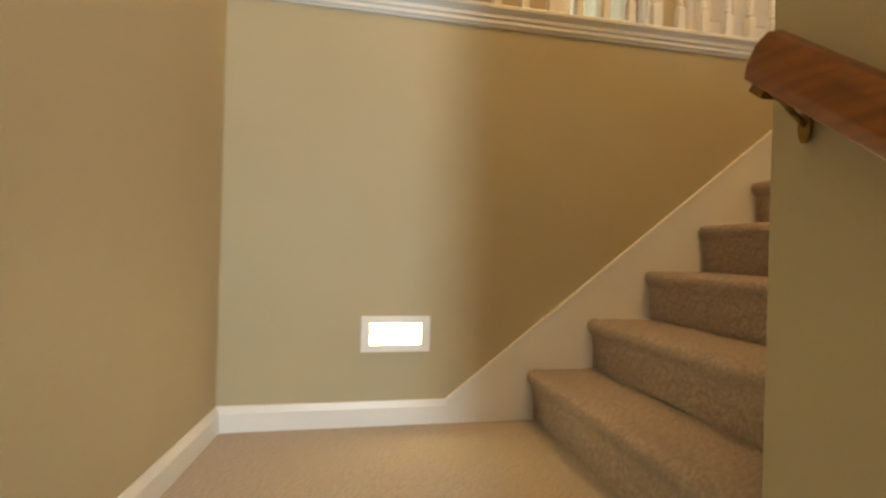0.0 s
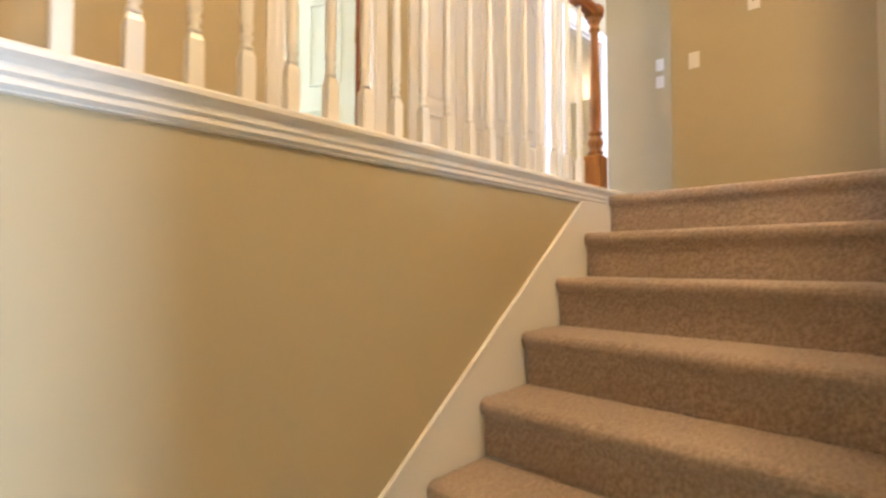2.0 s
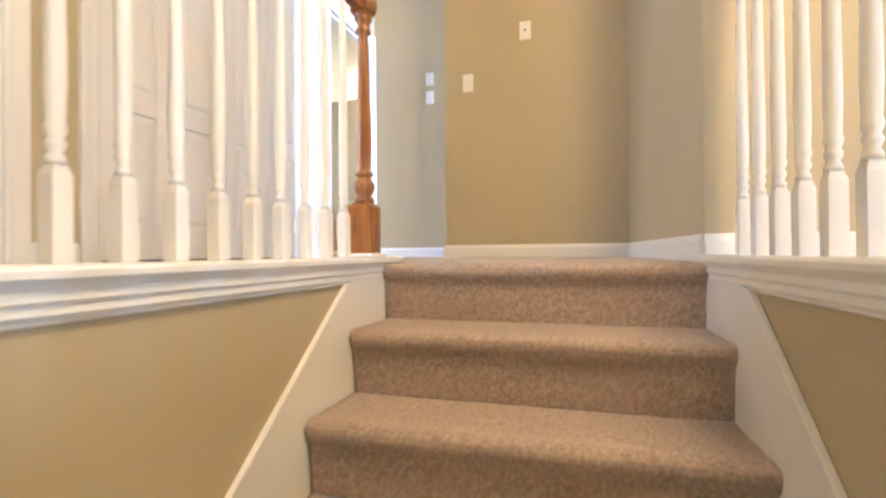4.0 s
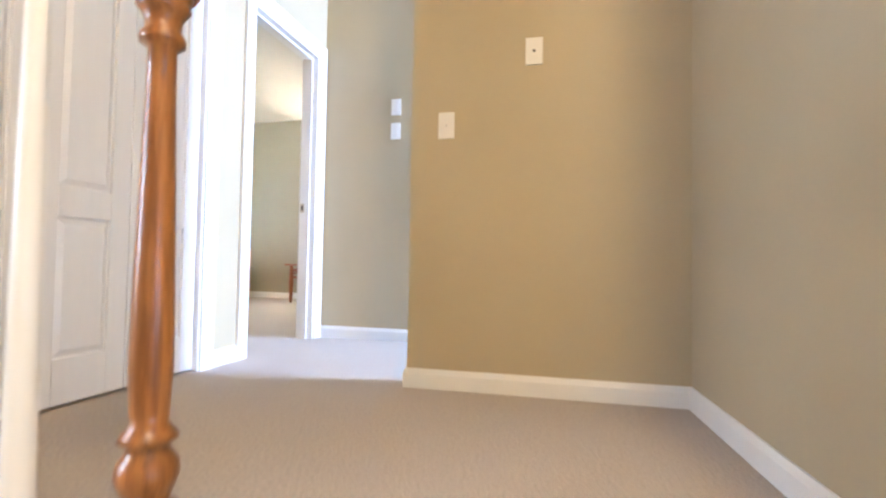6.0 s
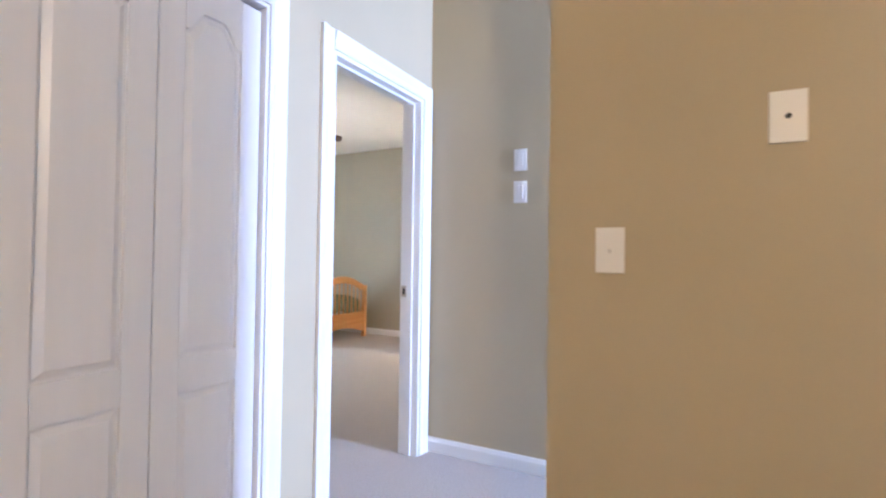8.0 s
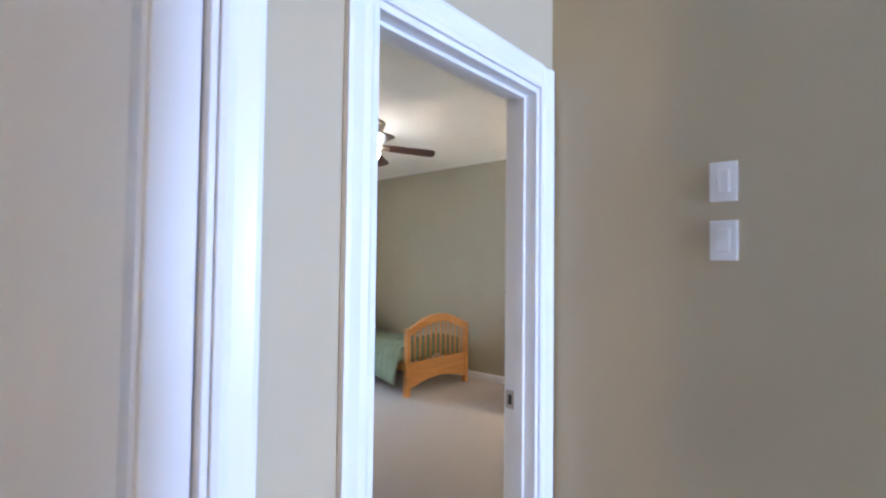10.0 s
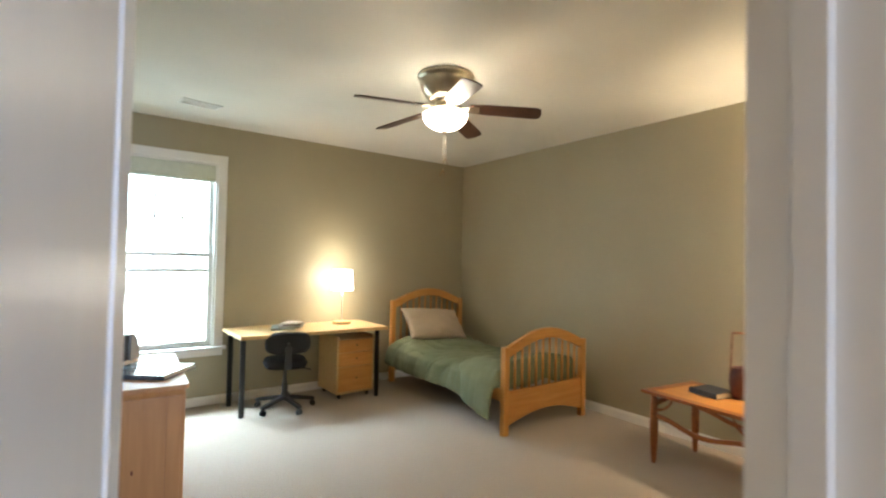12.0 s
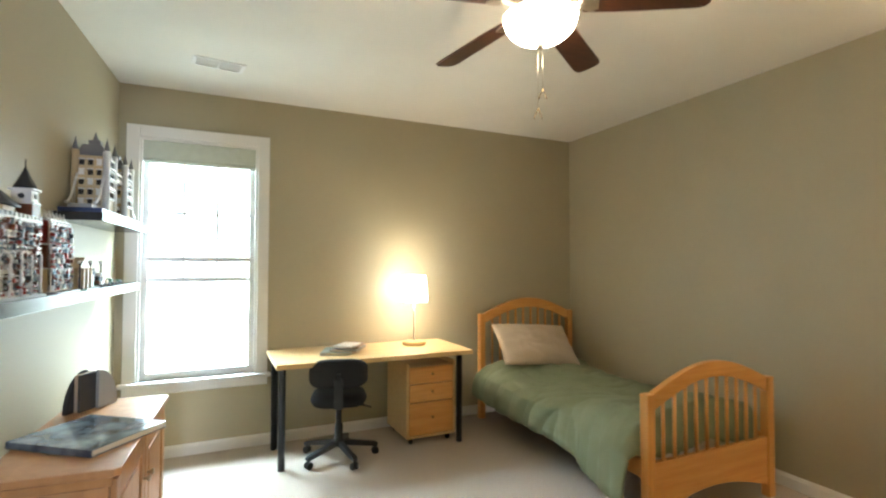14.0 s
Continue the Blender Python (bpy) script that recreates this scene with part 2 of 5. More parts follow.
# ---- the shell ----
b = B()
box(b, 0.24, -0.99, -0.25, 1.67, NW, 0)
box(b, 1.67, -4.3, -0.25, EX, NW, 0)
box(b, LX, 0.16, -0.25, 0.24, NW, 0)
box(b, -1.68, -4.3, -0.25, 0.24, -1.14, 0)
box(b, 0.24, -4.3, -0.25, 1.67, -0.99, 0)
box(b, -4.2, NW, -0.25, 0.3, 5.2, 0)
box(b, 0.3, NW, -0.25, 1.955, 2.0, 0)
box(b, 1.955, NW, -0.25, 6.8, 6.6, 0)
structure("floor", b, CARPET, "beige cut-pile carpet across hall and bedroom", "floor")
b = B()
box(b, LX - 0.12, -1.0, LZ - 0.2, -1.60, 0.012, LZ)
structure("landing", b, CARPET, "beige carpeted stair landing", "floor")
b = B()
box(b, -4.3, -4.5, H, 7.0, 6.53, H + 0.12)
structure("ceiling", b, CEIL, "off-white painted flat ceiling", "ceiling")

SWEST = Matrix.Translation((LX, 0.012, 0)) @ Matrix.Rotation(radians(-5.4), 4, "Z")
b = B()
box(b, LX, 0.012, -4.0, 0.16, 0.16, -0.04)
structure("wall_stair_north", b, PAINT, "khaki painted wall below the landing balustrade")
b = B()
box(b, LX - 0.12, 0.012, -4.0, LX, NW + 0.12, H)
box(b, -0.12, -4.6, -4.0, 0, 0, H, m=SWEST)
structure("wall_stair_west", b, PAINT, "khaki painted tall stairwell wall")
SS = Matrix.Translation((0.13, -0.985, 0)) @ Matrix.Rotation(radians(2.85), 4, "Z") @ Matrix.Translation((-0.13, 0.985, 0))
b = B()
box(b, -1.69, -1.14, -4.0, 0.13, -0.985, -0.04, m=SS)
structure("wall_stair_south", b, PAINT, "khaki painted half wall beside the stair")
b = B()
box(b, -1.69, -4.3, -4.0, -1.55, -1.10, -0.04)
structure("wall_lower_flight", b, PAINT, "khaki painted wall with a wooden handrail")
b = B()
box(b, LX - 0.6, -4.5, -4.0, 3.0, -4.38, -1.5)
box(b, LX - 0.6, -4.5, 0.9, 3.0, -4.38, H)
box(b, -1.5, -4.5, -1.5, 3.0, -4.38, 0.9)
# unseen stub, added so its edge ends the entry light on the stair wall
b2 = B()
box(b2, -2.00, -2.32, -4.0, -1.69, -2.20, H)
structure("wall_stair_foot", b2, PAINT, "unseen khaki wall stub added to cut off the entry light")
structure("wall_south", b, PAINT, "khaki painted wall with an entry window")
b = B()
prism(b, [(0.13, -4.38), (0.13, -0.995), (1.67, -0.895), (1.67, -1.05), (0.25, -1.14), (0.25, -4.38)], 0, H, "z")
structure("wall_hall_south", b, PAINT, "khaki painted wall turning an outside corner")
b = B()
box(b, 1.67, -4.38, 0, 1.79, 0.262, H)
structure("wall_hall_beige", b, PAINT, "warm beige painted hall wall with switches")
b = B()
box(b, EX, -4.38, 0, EX + 0.12, NW, H)
structure("wall_hall_end", b, PAINT, "pale painted wall at the hall end")
# hall north wall, with a mint room's door, the closet and the bedroom door
y0, y1 = NW, NW + 0.12
DOOR = (2.015, 2.79)
CLOS = (0.07, 1.65)
MINT = (-0.90, -0.29)
b = B()
box(b, LX, y0, 0, MINT[0], y1, H)
box(b, MINT[0], y0, 2.04, MINT[1], y1, H)
box(b, MINT[1], y0, 0, CLOS[0], y1, H)
box(b, CLOS[0], y0, 2.06, CLOS[1], y1, H)
box(b, CLOS[1], y0, 0, DOOR[0], y1, H)
box(b, DOOR[0], y0, 2.035, DOOR[1], y1, H)
box(b, DOOR[1], y0, 0, 6.7, y1, H)
structure("wall_hall_north", b, PAINT, "khaki painted wall with doors and closet")
b = B()
box(b, 0.0, 1.95, 0, 1.955, 2.05, H)
box(b, 1.85, y1, 0, 1.955, 1.95, H)
structure("wall_closet_back", b, PAINT, "painted wall behind the closet")
b = B()
box(b, -4.3, y1 - 0.12, 0, -4.2, 5.3, H)
box(b, -4.2, 5.2, 0, 0.1, 5.3, H)
box(b, 0.0, y1, 0, 0.1, 5.2, H)
box(b, -4.2, y1 - 0.12, 0, LX - 0.12, y1, H)
structure("wall_mint_room", b, MINT_PAINT, "pale mint painted walls of a side room")
# bedroom walls
WL = Matrix.Translation((2.170, 4.010, 0)) @ Matrix.Rotation(radians(-4.46), 4, "Z")
CD = (-1.62, -0.55)     # closet door along the left wall
b = B()
box(b, -0.12, -2.62, 0, 0, CD[0], H, m=WL)
box(b, -0.12, CD[0], 2.02, 0, CD[1], H, m=WL)
box(b, -0.12, CD[1], 0, 0, 2.5, H, m=WL)
structure("wall_bedroom_west", b, ROOM_PAINT, "taupe painted bedroom wall with shelves")
WE = Matrix.Translation((6.375, 6.380, 0)) @ Matrix.Rotation(radians(-2.0), 4, "Z")
b = B()
box(b, 0, -5.2, 0, 0.12, 0.1, H, m=WE)
structure("wall_bedroom_east", b, ROOM_PAINT, "taupe painted wall beside the bed")
WX0, WX1, WZ0, WZ1 = 2.485, 3.295, 0.56, 2.33
b = B()
box(b, 2.22, 6.38, 0, WX0, 6.52, H)
box(b, WX1, 6.38, 0, 6.60, 6.52, H)
box(b, WX0, 6.38, 0, WX1, 6.52, WZ0)
box(b, WX0, 6.38, WZ1, WX1, 6.52, H)
structure("wall_bedroom_north", b, ROOM_PAINT, "taupe painted bedroom wall with a window")


# ---- baseboards and casings ----
def board(bm, x0, y0, x1, y1, z=0.0, h=0.085, t=0.014):
    """A baseboard along a wall face; the room lies to the left of its run."""
    d = Vector((x1 - x0, y1 - y0, 0))
    m = Matrix.Translation((x0, y0, z)) @ Matrix.Rotation(math.atan2(d.y, d.x), 4, "Z")
    prism(bm, [(0, 0.001), (t, 0.001), (t, h - 0.022), (t - 0.004, h - 0.012), (t - 0.008, h), (0, h)], 0, d.length, "x", m=m)


def baseboard(name, runs, z=0.0, label="white painted wooden baseboard"):
    bm = B()
    for r in runs:
        board(bm, *r, z=z)
    return structure(name, bm, WHITE, label, "baseboard")


baseboard("baseboard_landing", [(-1.94, 0.012, LX, 0.012), (LX, 0.0, LX - 0.09, -0.95)], LZ)
baseboard("baseboard_hall", [(1.67, -0.895, 1.67, 0.262), (0.13, -0.995, 1.67, -0.895), (0.13, -2.5, 0.13, -0.995), (EX, -4.2, EX, NW), (DOOR[0] - 0.085, NW, CLOS[1] + 0.09, NW), (EX, NW, DOOR[1] + 0.085, NW), (CLOS[0] - 0.09, NW, MINT[1] + 0.08, NW), (MINT[0] - 0.08, NW, LX, NW), (1.656, 0.262, 1.79, 0.262)])
bm = B()
for x0, yy0, x1, yy1 in ((6.39, 6.38, 2.35, 6.38),):
    board(bm, x0, yy0, x1, yy1)
v = [WE @ Vector((0, -4.9, 0)), WE @ Vector((0, 0, 0))]
board(bm, v[0].x, v[0].y, v[1].x, v[1].y)
v = [WL @ Vector((0, 2.36, 0)), WL @ Vector((0, CD[1] + 0.075, 0))]
board(bm, v[0].x, v[0].y, v[1].x, v[1].y)
structure("baseboard_bedroom", bm, WHITE, "white painted wooden baseboard in the bedroom", "baseboard")


def casing(bm, x0, x1, zt, face, s, w=0.08, m=None):
    """A moulded door casing on a face across y; s is the way out of the wall."""
    prof = [(0, 0), (0.010, 0), (0.014, 0.012), (0.011, 0.03), (0.016, 0.05), (0.020, w - 0.012), (0.018, w), (0, w)]
    for sx, xe in ((-1, x0), (1, x1)):
        pts = [(xe + sx * (0.004 + q), face + s * p) for p, q in prof]
        prism(bm, pts, 0, zt + 0.004 + w, "z", m=m)
    pts = [(face + s * p, zt + 0.004 + q) for p, q in prof]
    prism(bm, pts, x0 - 0.002, x1 + 0.002, "x", m=m)


def jamb(bm, x0, x1, zt, ya, yb, t=0.018, m=None):
    box(bm, x0 - 0.002, ya, 0, x0 + t, yb, zt, 0.002, m)
    box(bm, x1 - t, ya, 0, x1 + 0.002, yb, zt, 0.002, m)
    box(bm, x0 + t, ya, zt - t, x1 - t, yb, zt + 0.002, 0.002, m)


def door_frame(name, x0, x1, zt, label, stop=0.04):
    d = thing(name, label, "door frame", kind="structure")
    bm = B()
    casing(bm, x0, x1, zt, NW, -1)
    part("casing", bm, WHITE, d)
    bm = B()
    casing(bm, x0, x1, zt, NW + 0.12, 1)
    part("inner_casing", bm, WHITE, d)
    bm = B()
    jamb(bm, x0, x1, zt, NW - 0.003, NW + 0.123)
    box(bm, x0 + 0.018, NW + stop, 0, x0 + 0.03, NW + stop + 0.035, zt - 0.018, 0.002)
    box(bm, x1 - 0.03, NW + stop, 0, x1 - 0.018, NW + stop + 0.035, zt - 0.018, 0.002)
    box(bm, x0 + 0.03, NW + stop, zt - 0.03, x1 - 0.03, NW + stop + 0.035, zt - 0.018, 0.002)
    part("jamb", bm, WHITE, d)
    return d


d = door_frame("door_1", DOOR[0], DOOR[1], 2.035, "white moulded frame of the open bedroom doorway")
bm = B()
box(bm, DOOR[1] - 0.0205, NW + 0.082, 0.90, DOOR[1] - 0.017, NW + 0.115, 0.965, 0.001)
part("strike_plate", bm, NICKEL, d, "small nickel strike plate")
# dark patch on the plate for the shade inside the latch hole
bm = B()
box(bm, DOOR[1] - 0.0215, NW + 0.090, 0.915, DOOR[1] - 0.020, NW + 0.105, 0.95)
part("latch_hole", bm, DARKGAP, d)
door_frame("door_2", MINT[0], MINT[1], 2.04, "white moulded frame of the side room doorway")
d = thing("door_frame_closet", "white moulded casing round the bifold closet", "door frame", kind="structure")
bm = B()
casing(bm, CLOS[0], CLOS[1], 2.06, NW, -1)
part("casing", bm, WHITE, d)
bm = B()
jamb(bm, CLOS[0], CLOS[1], 2.06, NW - 0.003, NW + 0.12, 0.012)
part("jamb", bm, WHITE, d)
d = thing("door_3", "white painted frame of a bedroom closet door", "door frame", kind="structure")
ROT = WL @ Matrix.Rotation(radians(90), 4, "Z")
bm = B()
casing(bm, CD[0], CD[1], 2.02, 0, -1, 0.07, m=ROT)
part("casing", bm, WHITE, d)
bm = B()
jamb(bm, CD[0], CD[1], 2.02, -0.003, 0.12, m=ROT)
part("jamb", bm, WHITE, d)
# white door panel; the warm lamp light on it is put into its colour
bm = B()
box(bm, CD[0] + 0.02, 0.07, 0.008, CD[1] - 0.02, 0.105, 2.0, 0.003, ROT)
part("door_panel", bm, WARMLIT, d)


# ---- staircase ----
def step_mesh(depth):
    prof = [(0.030, -R), (0.026, -R * 0.6), (0.020, -0.060), (0.006, -0.045), (0.000, -0.028), (0.002, -0.013), (0.012, -0.004), (0.030, 0.0)]
    prof += [(0.03 + (depth - 0.03) * k / 8, -0.0015 if k < 8 else 0) for k in range(1, 9)] + [(depth, -R)]
    # rounder nosing
    fine = []
    for p, q in zip(prof, prof[1:]):
        fine += [(p[0] + (q[0] - p[0]) * k / 3, p[1] + (q[1] - p[1]) * k / 3) for k in range(3)]
    fine.append(prof[-1])
    t = bmesh.new()
    n = 64
    rows = []
    for i in range(n + 1):
        y = SW + 0.004 + (-SW - 0.008) * i / n
        row = []
        for j, (x, z) in enumerate(fine):
            j1 = noise.noise(Vector((x * 30, y * 28, z * 30))) * 0.0035 + noise.noise(Vector((x * 90, y * 90, z * 90))) * 0.0016
            row.append(t.verts.new((x - j1 * 0.7, y, z + j1 * (0.6 if 0 < j < len(fine) - 1 else 0))))
        rows.append(row)
    for a, c in zip(rows, rows[1:]):
        for j in range(len(fine) - 1):
            t.faces.new((a[j], a[j + 1], c[j + 1], c[j]))
    t.faces.new(rows[0])
    t.faces.new(rows[-1][::-1])
    bmesh.ops.recalc_face_normals(t, faces=t.faces)
    for f in t.faces:
        f.smooth = len(f.verts) == 4
    return t


stair = thing("staircase", "straight flight of brown carpeted steps with white skirts", "staircase")
first = part("step", step_mesh(T + 0.026), STAIRC, stair)
for k in range(1, N):
    again(first, stair, Matrix.Translation((-k * T, 0, -k * R)))
for s, yy, c in ((1, 0.0, 0.135), (-1, -0.972, 0.19)):
    bm = B()
    q = R / T
    lo = -(c - 0.085 - LZ) / q if s > 0 else -1.66
    pts = [(0.03, LZ + R * 6), (0.03, -0.02), (-0.10, -0.02), (-(c + 0.055) / q, -0.055), (lo, c + lo * q), (lo, LZ), (-1.2, LZ)]
    prism(bm, pts, yy, yy + s * 0.011, "y", m=None if s > 0 else SS)
    part("skirt_board", bm, WHITE, stair)
    bm = B()
    a, e = Vector((-(c + 0.055) / q, 0, -0.055)), Vector((lo, 0, c + lo * q))
    d = a - e
    m = Matrix.Translation((e.x, yy - s * 0.004, e.z)) @ Matrix.Rotation(-math.atan2(d.z, d.x), 4, "Y")
    box(bm, 0, 0 if s > 0 else -0.016, -0.012, d.length, 0.016 if s > 0 else 0, 0.004, 0.003, m if s > 0 else SS @ m)
    part("skirt_cap", bm, WHITE, stair)
low = thing("lower_staircase", "lower flight of brown carpeted steps", "staircase")
mm = Matrix.Translation((-2.2 + 0.01, -1.0, LZ)) @ Matrix.Rotation(radians(90), 4, "Z") @ Matrix.Translation((0, -SW / 2, 0))
for k in range(1, 11):
    again(first, low, mm @ Matrix.Translation((-k * T, 0.17, -k * R)) @ Matrix.Diagonal((1, 1.33, 1, 1)))


# ---- trims on the half walls ----
def trim(name, ya, yb, x0, x1, label):
    bm = B()
    s = 1 if yb > ya else -1
    prof = [(ya - s * 0.024, 0.022), (ya - s * 0.030, 0.016), (ya - s * 0.030, 0.006), (ya - s * 0.022, -0.002), (ya - s * 0.016, -0.010), (ya - s * 0.018, -0.024), (ya - s * 0.012, -0.030), (ya - s * 0.014, -0.042), (ya - s * 0.006, -0.050), (ya - s * 0.008, -0.053), (ya - s * 0.002, -0.056), (ya, -0.056), (ya, -0.04), (yb, -0.04), (yb, 0.022)]
    prism(bm, prof, x0, x1, "x", m=SS if s < 0 else None)
    return structure(name, bm, WHITE, label, "trim")


trim("trim_north", 0.012, 0.175, LX, 0.158, "white moulded trim capping the stair wall")
trim("trim_south", -0.985, -1.155, -1.69, 0.13, "white moulded trim capping the half wall")

# ---- balustrades ----
OUT = [(0.0145, 0), (0.0145, 0.01), (0.010, 0.018), (0.0145, 0.028), (0.0145, 0.034), (0.011, 0.04), (0.0155, 0.052), (0.0155, 0.058), (0.0135, 0.065), (0.0155, 0.12), (0.0125, 0.40), (0.0105, 0.62), (0.010, 0.72)]


def baluster():
    bm = B()
    box(bm, -0.016, -0.016, 0, 0.016, 0.016, 0.135, 0.0015)
    t = bmesh.new()
    bmesh.ops.create_cone(t, segments=4, radius1=0.0215, radius2=0.012, depth=0.022, cap_ends=True)
    merge(bm, t, Matrix.Translation((0, 0, 0.146)) @ Matrix.Rotation(radians(45), 4, "Z"))
    return lathe(bm, [(r, z + 0.15) for r, z in OUT], 14)


def balustrade(name, label, y, xs, rail0, rail1, newel):
    d = thing(name, label, "balustrade", (SS if y < 0 else Matrix()) @ Matrix.Translation((0, y, 0.022)), group="stair balustrades")
    one = None
    for x in xs:
        if one is None:
            one = part("baluster", baluster(), WHITE, d, "white turned wooden baluster")
            one.location = (x, 0, 0)
        else:
            again(one, d, Matrix.Translation((x, 0, 0)))
    bm = B()
    w, z = 0.03, 0.868
    prof = [(-0.018, z), (0.018, z), (0.022, z + 0.012), (w, z + 0.022), (w + 0.002, z + 0.038), (0.024, z + 0.052), (0.010, z + 0.058), (-0.010, z + 0.058), (-0.024, z + 0.052), (-w - 0.002, z + 0.038), (-w, z + 0.022), (-0.022, z + 0.012)]
    prism(bm, prof, rail0, rail1, "x")
    part("handrail", bm, OAKX, d, "golden oak handrail")
    if newel is not None:
        bm = B()
        box(bm, -0.043, -0.043, 0.012, 0.043, 0.043, 0.178, 0.003)
        t = bmesh.new()
        bmesh.ops.create_cone(t, segments=4, radius1=0.058, radius2=0.036, depth=0.016, cap_ends=True)
        merge(bm, t, Matrix.Translation((0, 0, 0.186)) @ Matrix.Rotation(radians(45), 4, "Z"))
        lathe(bm, [(0.0300, 0.190), (0.0360, 0.196), (0.0360, 0.206), (0.0260, 0.214), (0.0320, 0.228), (0.0380, 0.246), (0.0360, 0.262), (0.0260, 0.276), (0.0240, 0.284), (0.0360, 0.292), (0.0303, 0.300), (0.0221, 0.310), (0.0238, 0.330), (0.0262, 0.38), (0.0246, 0.48), (0.0209, 0.62), (0.0176, 0.74), (0.0172, 0.792), (0.0271, 0.800), (0.0279, 0.808), (0.0213, 0.818), (0.0221, 0.832), (0.0279, 0.842), (0.0328, 0.848), (0.0279, 0.853), (0.0336, 0.860), (0.0361, 0.868)], 28)
        nw = part("newel_post", bm, OAK, d, "turned golden oak newel post")
        nw.location = (newel, 0, 0)
        bm = B()
        lathe(bm, [(0.0, 0.866), (0.038, 0.866), (0.045, 0.876), (0.0485, 0.892), (0.047, 0.908), (0.038, 0.922), (0.018, 0.93), (0.0, 0.931)], 28)
        part("newel_cap", bm, OAK, d).location = (newel, 0, 0)
        bm = B()
        box(bm, newel - 0.06, -0.06, 0.001, newel + 0.05, 0.06, 0.013, 0.003)
        part("newel_plinth", bm, WHITE, d, "white painted plinth block")
    return d


balustrade("balustrade", "white balusters with an oak rail and newel over the stair", 0.105, [-0.062 - 0.1137 * k for k in range(23)], LX + 0.001, 0.095, 0.095)
balustrade("balustrade", "white balusters with an oak rail on the half wall", -1.05, [-0.03 - 0.1145 * k for k in range(14)], -1.66, 0.129, None)
bm = B()
box(bm, 0.158, -0.012, 0.0, 0.175, 0.17, 0.022, 0.003)
structure("trim_end_north", bm, WHITE, "white painted end of the stair trim", "trim")

# wall handrail of the lower flight
d = thing("wall_handrail", "dark oak handrail on a brass wall bracket", "handrail", Matrix.Translation((-1.748, -1.125, -0.578)))
m = Matrix.Rotation(radians(38), 4, "X")
bm = B()
prism(bm, [(-0.020, -0.036), (0.020, -0.036), (0.027, -0.016), (0.029, 0.012), (0.020, 0.031), (0.0, 0.035), (-0.020, 0.031), (-0.029, 0.012), (-0.027, -0.016)], -1.3, 0.0, "y", bev=0.004, m=m)
part("rail", bm, OAKY, d)
bm = B()
box(bm, -0.012, -0.040, -0.049, 0.012, -0.012, -0.037, 0.002, m)
tube(bm, [(0, -0.006, -0.052), (0.014, -0.010, -0.064), (0.032, -0.014, -0.084), (0.050, -0.016, -0.100)], 0.0045, 10)
lathe(bm, [(0.0, 0.0), (0.016, 0.0), (0.020, 0.006), (0.020, 0.009), (0.0, 0.009)], 18, Matrix.Translation((0.055, -0.016, -0.102)) @ Matrix.Rotation(radians(-90), 4, "Y") @ Matrix.Diagonal((1.15, 0.45, 1, 1)))
part("bracket", bm, BRASS, d, "antique brass wall bracket")


# ---- small wall fittings ----
def plate(name, label, cat, m, w=0.072, h=0.117, feature="toggle"):
    d = thing(name, label, cat, m)
    bm = B()
    box(bm, -w / 2, -h / 2, 0.0, w / 2, h / 2, 0.006, 0.002)
    part("plate", bm, PLATE, d)
    bm = B()
    if feature == "toggle":
        box(bm, -0.006, -0.012, 0.006, 0.006, 0.012, 0.0075)
        prism(bm, [(-0.008, 0.006), (0.008, 0.006), (0.010, 0.016), (0.003, 0.017)], -0.004, 0.004, "x")
        part("toggle", bm, PLATE, d)
    elif feature == "jack":
        lathe(bm, [(0.0, 0.006), (0.006, 0.006), (0.006, 0.011), (0.0, 0.011)], 14)
        part("connector", bm, DARKM, d, "dark round connector")
    elif feature == "rocker":
        box(bm, -0.017, -0.034, 0.006, 0.017, 0.034, 0.0095, 0.002)
        part("rocker", bm, PLATE, d)
    else:
        for s in (-1, 1):
            box(bm, -0.016, s * 0.02 - 0.013, 0.006, 0.016, s * 0.02 + 0.013, 0.009, 0.003)
        part("socket", bm, PLATE, d)
    return d


FW = Matrix.Rotation(radians(-90), 4, "Z") @ Matrix.Rotation(radians(90), 4, "X")   # facing west
plate("light_switch", "white toggle switch plate on the beige wall", "light switch", Matrix.Translation((1.669, 0.100, 1.155)) @ FW)
plate("cable_plate", "white wall plate with a dark jack", "wall plate", Matrix.Translation((1.669, -0.278, 1.455)) @ FW, feature="jack")
plate("light_switch", "white rocker switch plate, upper of two", "light switch", Matrix.Translation((EX - 0.001, 0.766, 1.663)) @ FW, feature="rocker")
plate("light_switch", "white rocker switch plate, lower of two", "light switch", Matrix.Translation((EX - 0.001, 0.766, 1.490)) @ FW, feature="rocker")
FE = WL @ Matrix.Translation((0.001, 0.38, 0.34)) @ Matrix.Rotation(radians(90), 4, "Z") @ Matrix.Rotation(radians(90), 4, "X")
plate("wall_outlet", "white outlet plate above the baseboard", "outlet", FE, feature="outlet")
plate("wall_outlet", "white outlet plate near the floor lamp", "outlet", WE @ Matrix.Translation((-0.001, -4.0, 0.33)) @ FW, feature="outlet")

# recessed step light on the landing wall
d = thing("step_light", "lit louvred step light set in the landing wall", "wall light", Matrix.Translation((-2.13, 0.012, -1.162)))
bm = B()
for a in ((-0.12, -0.062, -0.088, 0.062), (0.088, -0.062, 0.12, 0.062), (-0.088, 0.036, 0.088, 0.062), (-0.088, -0.062, 0.088, -0.036)):
    box(bm, a[0], -0.012, a[1], a[2], 0.0, a[3], 0.002)
part("frame", bm, PLATE, d)
bm = B()
box(bm, -0.088, -0.003, -0.036, 0.088, -0.0005, 0.036)
part("lens", bm, STEPL, d, "glowing warm lens")
bm = B()
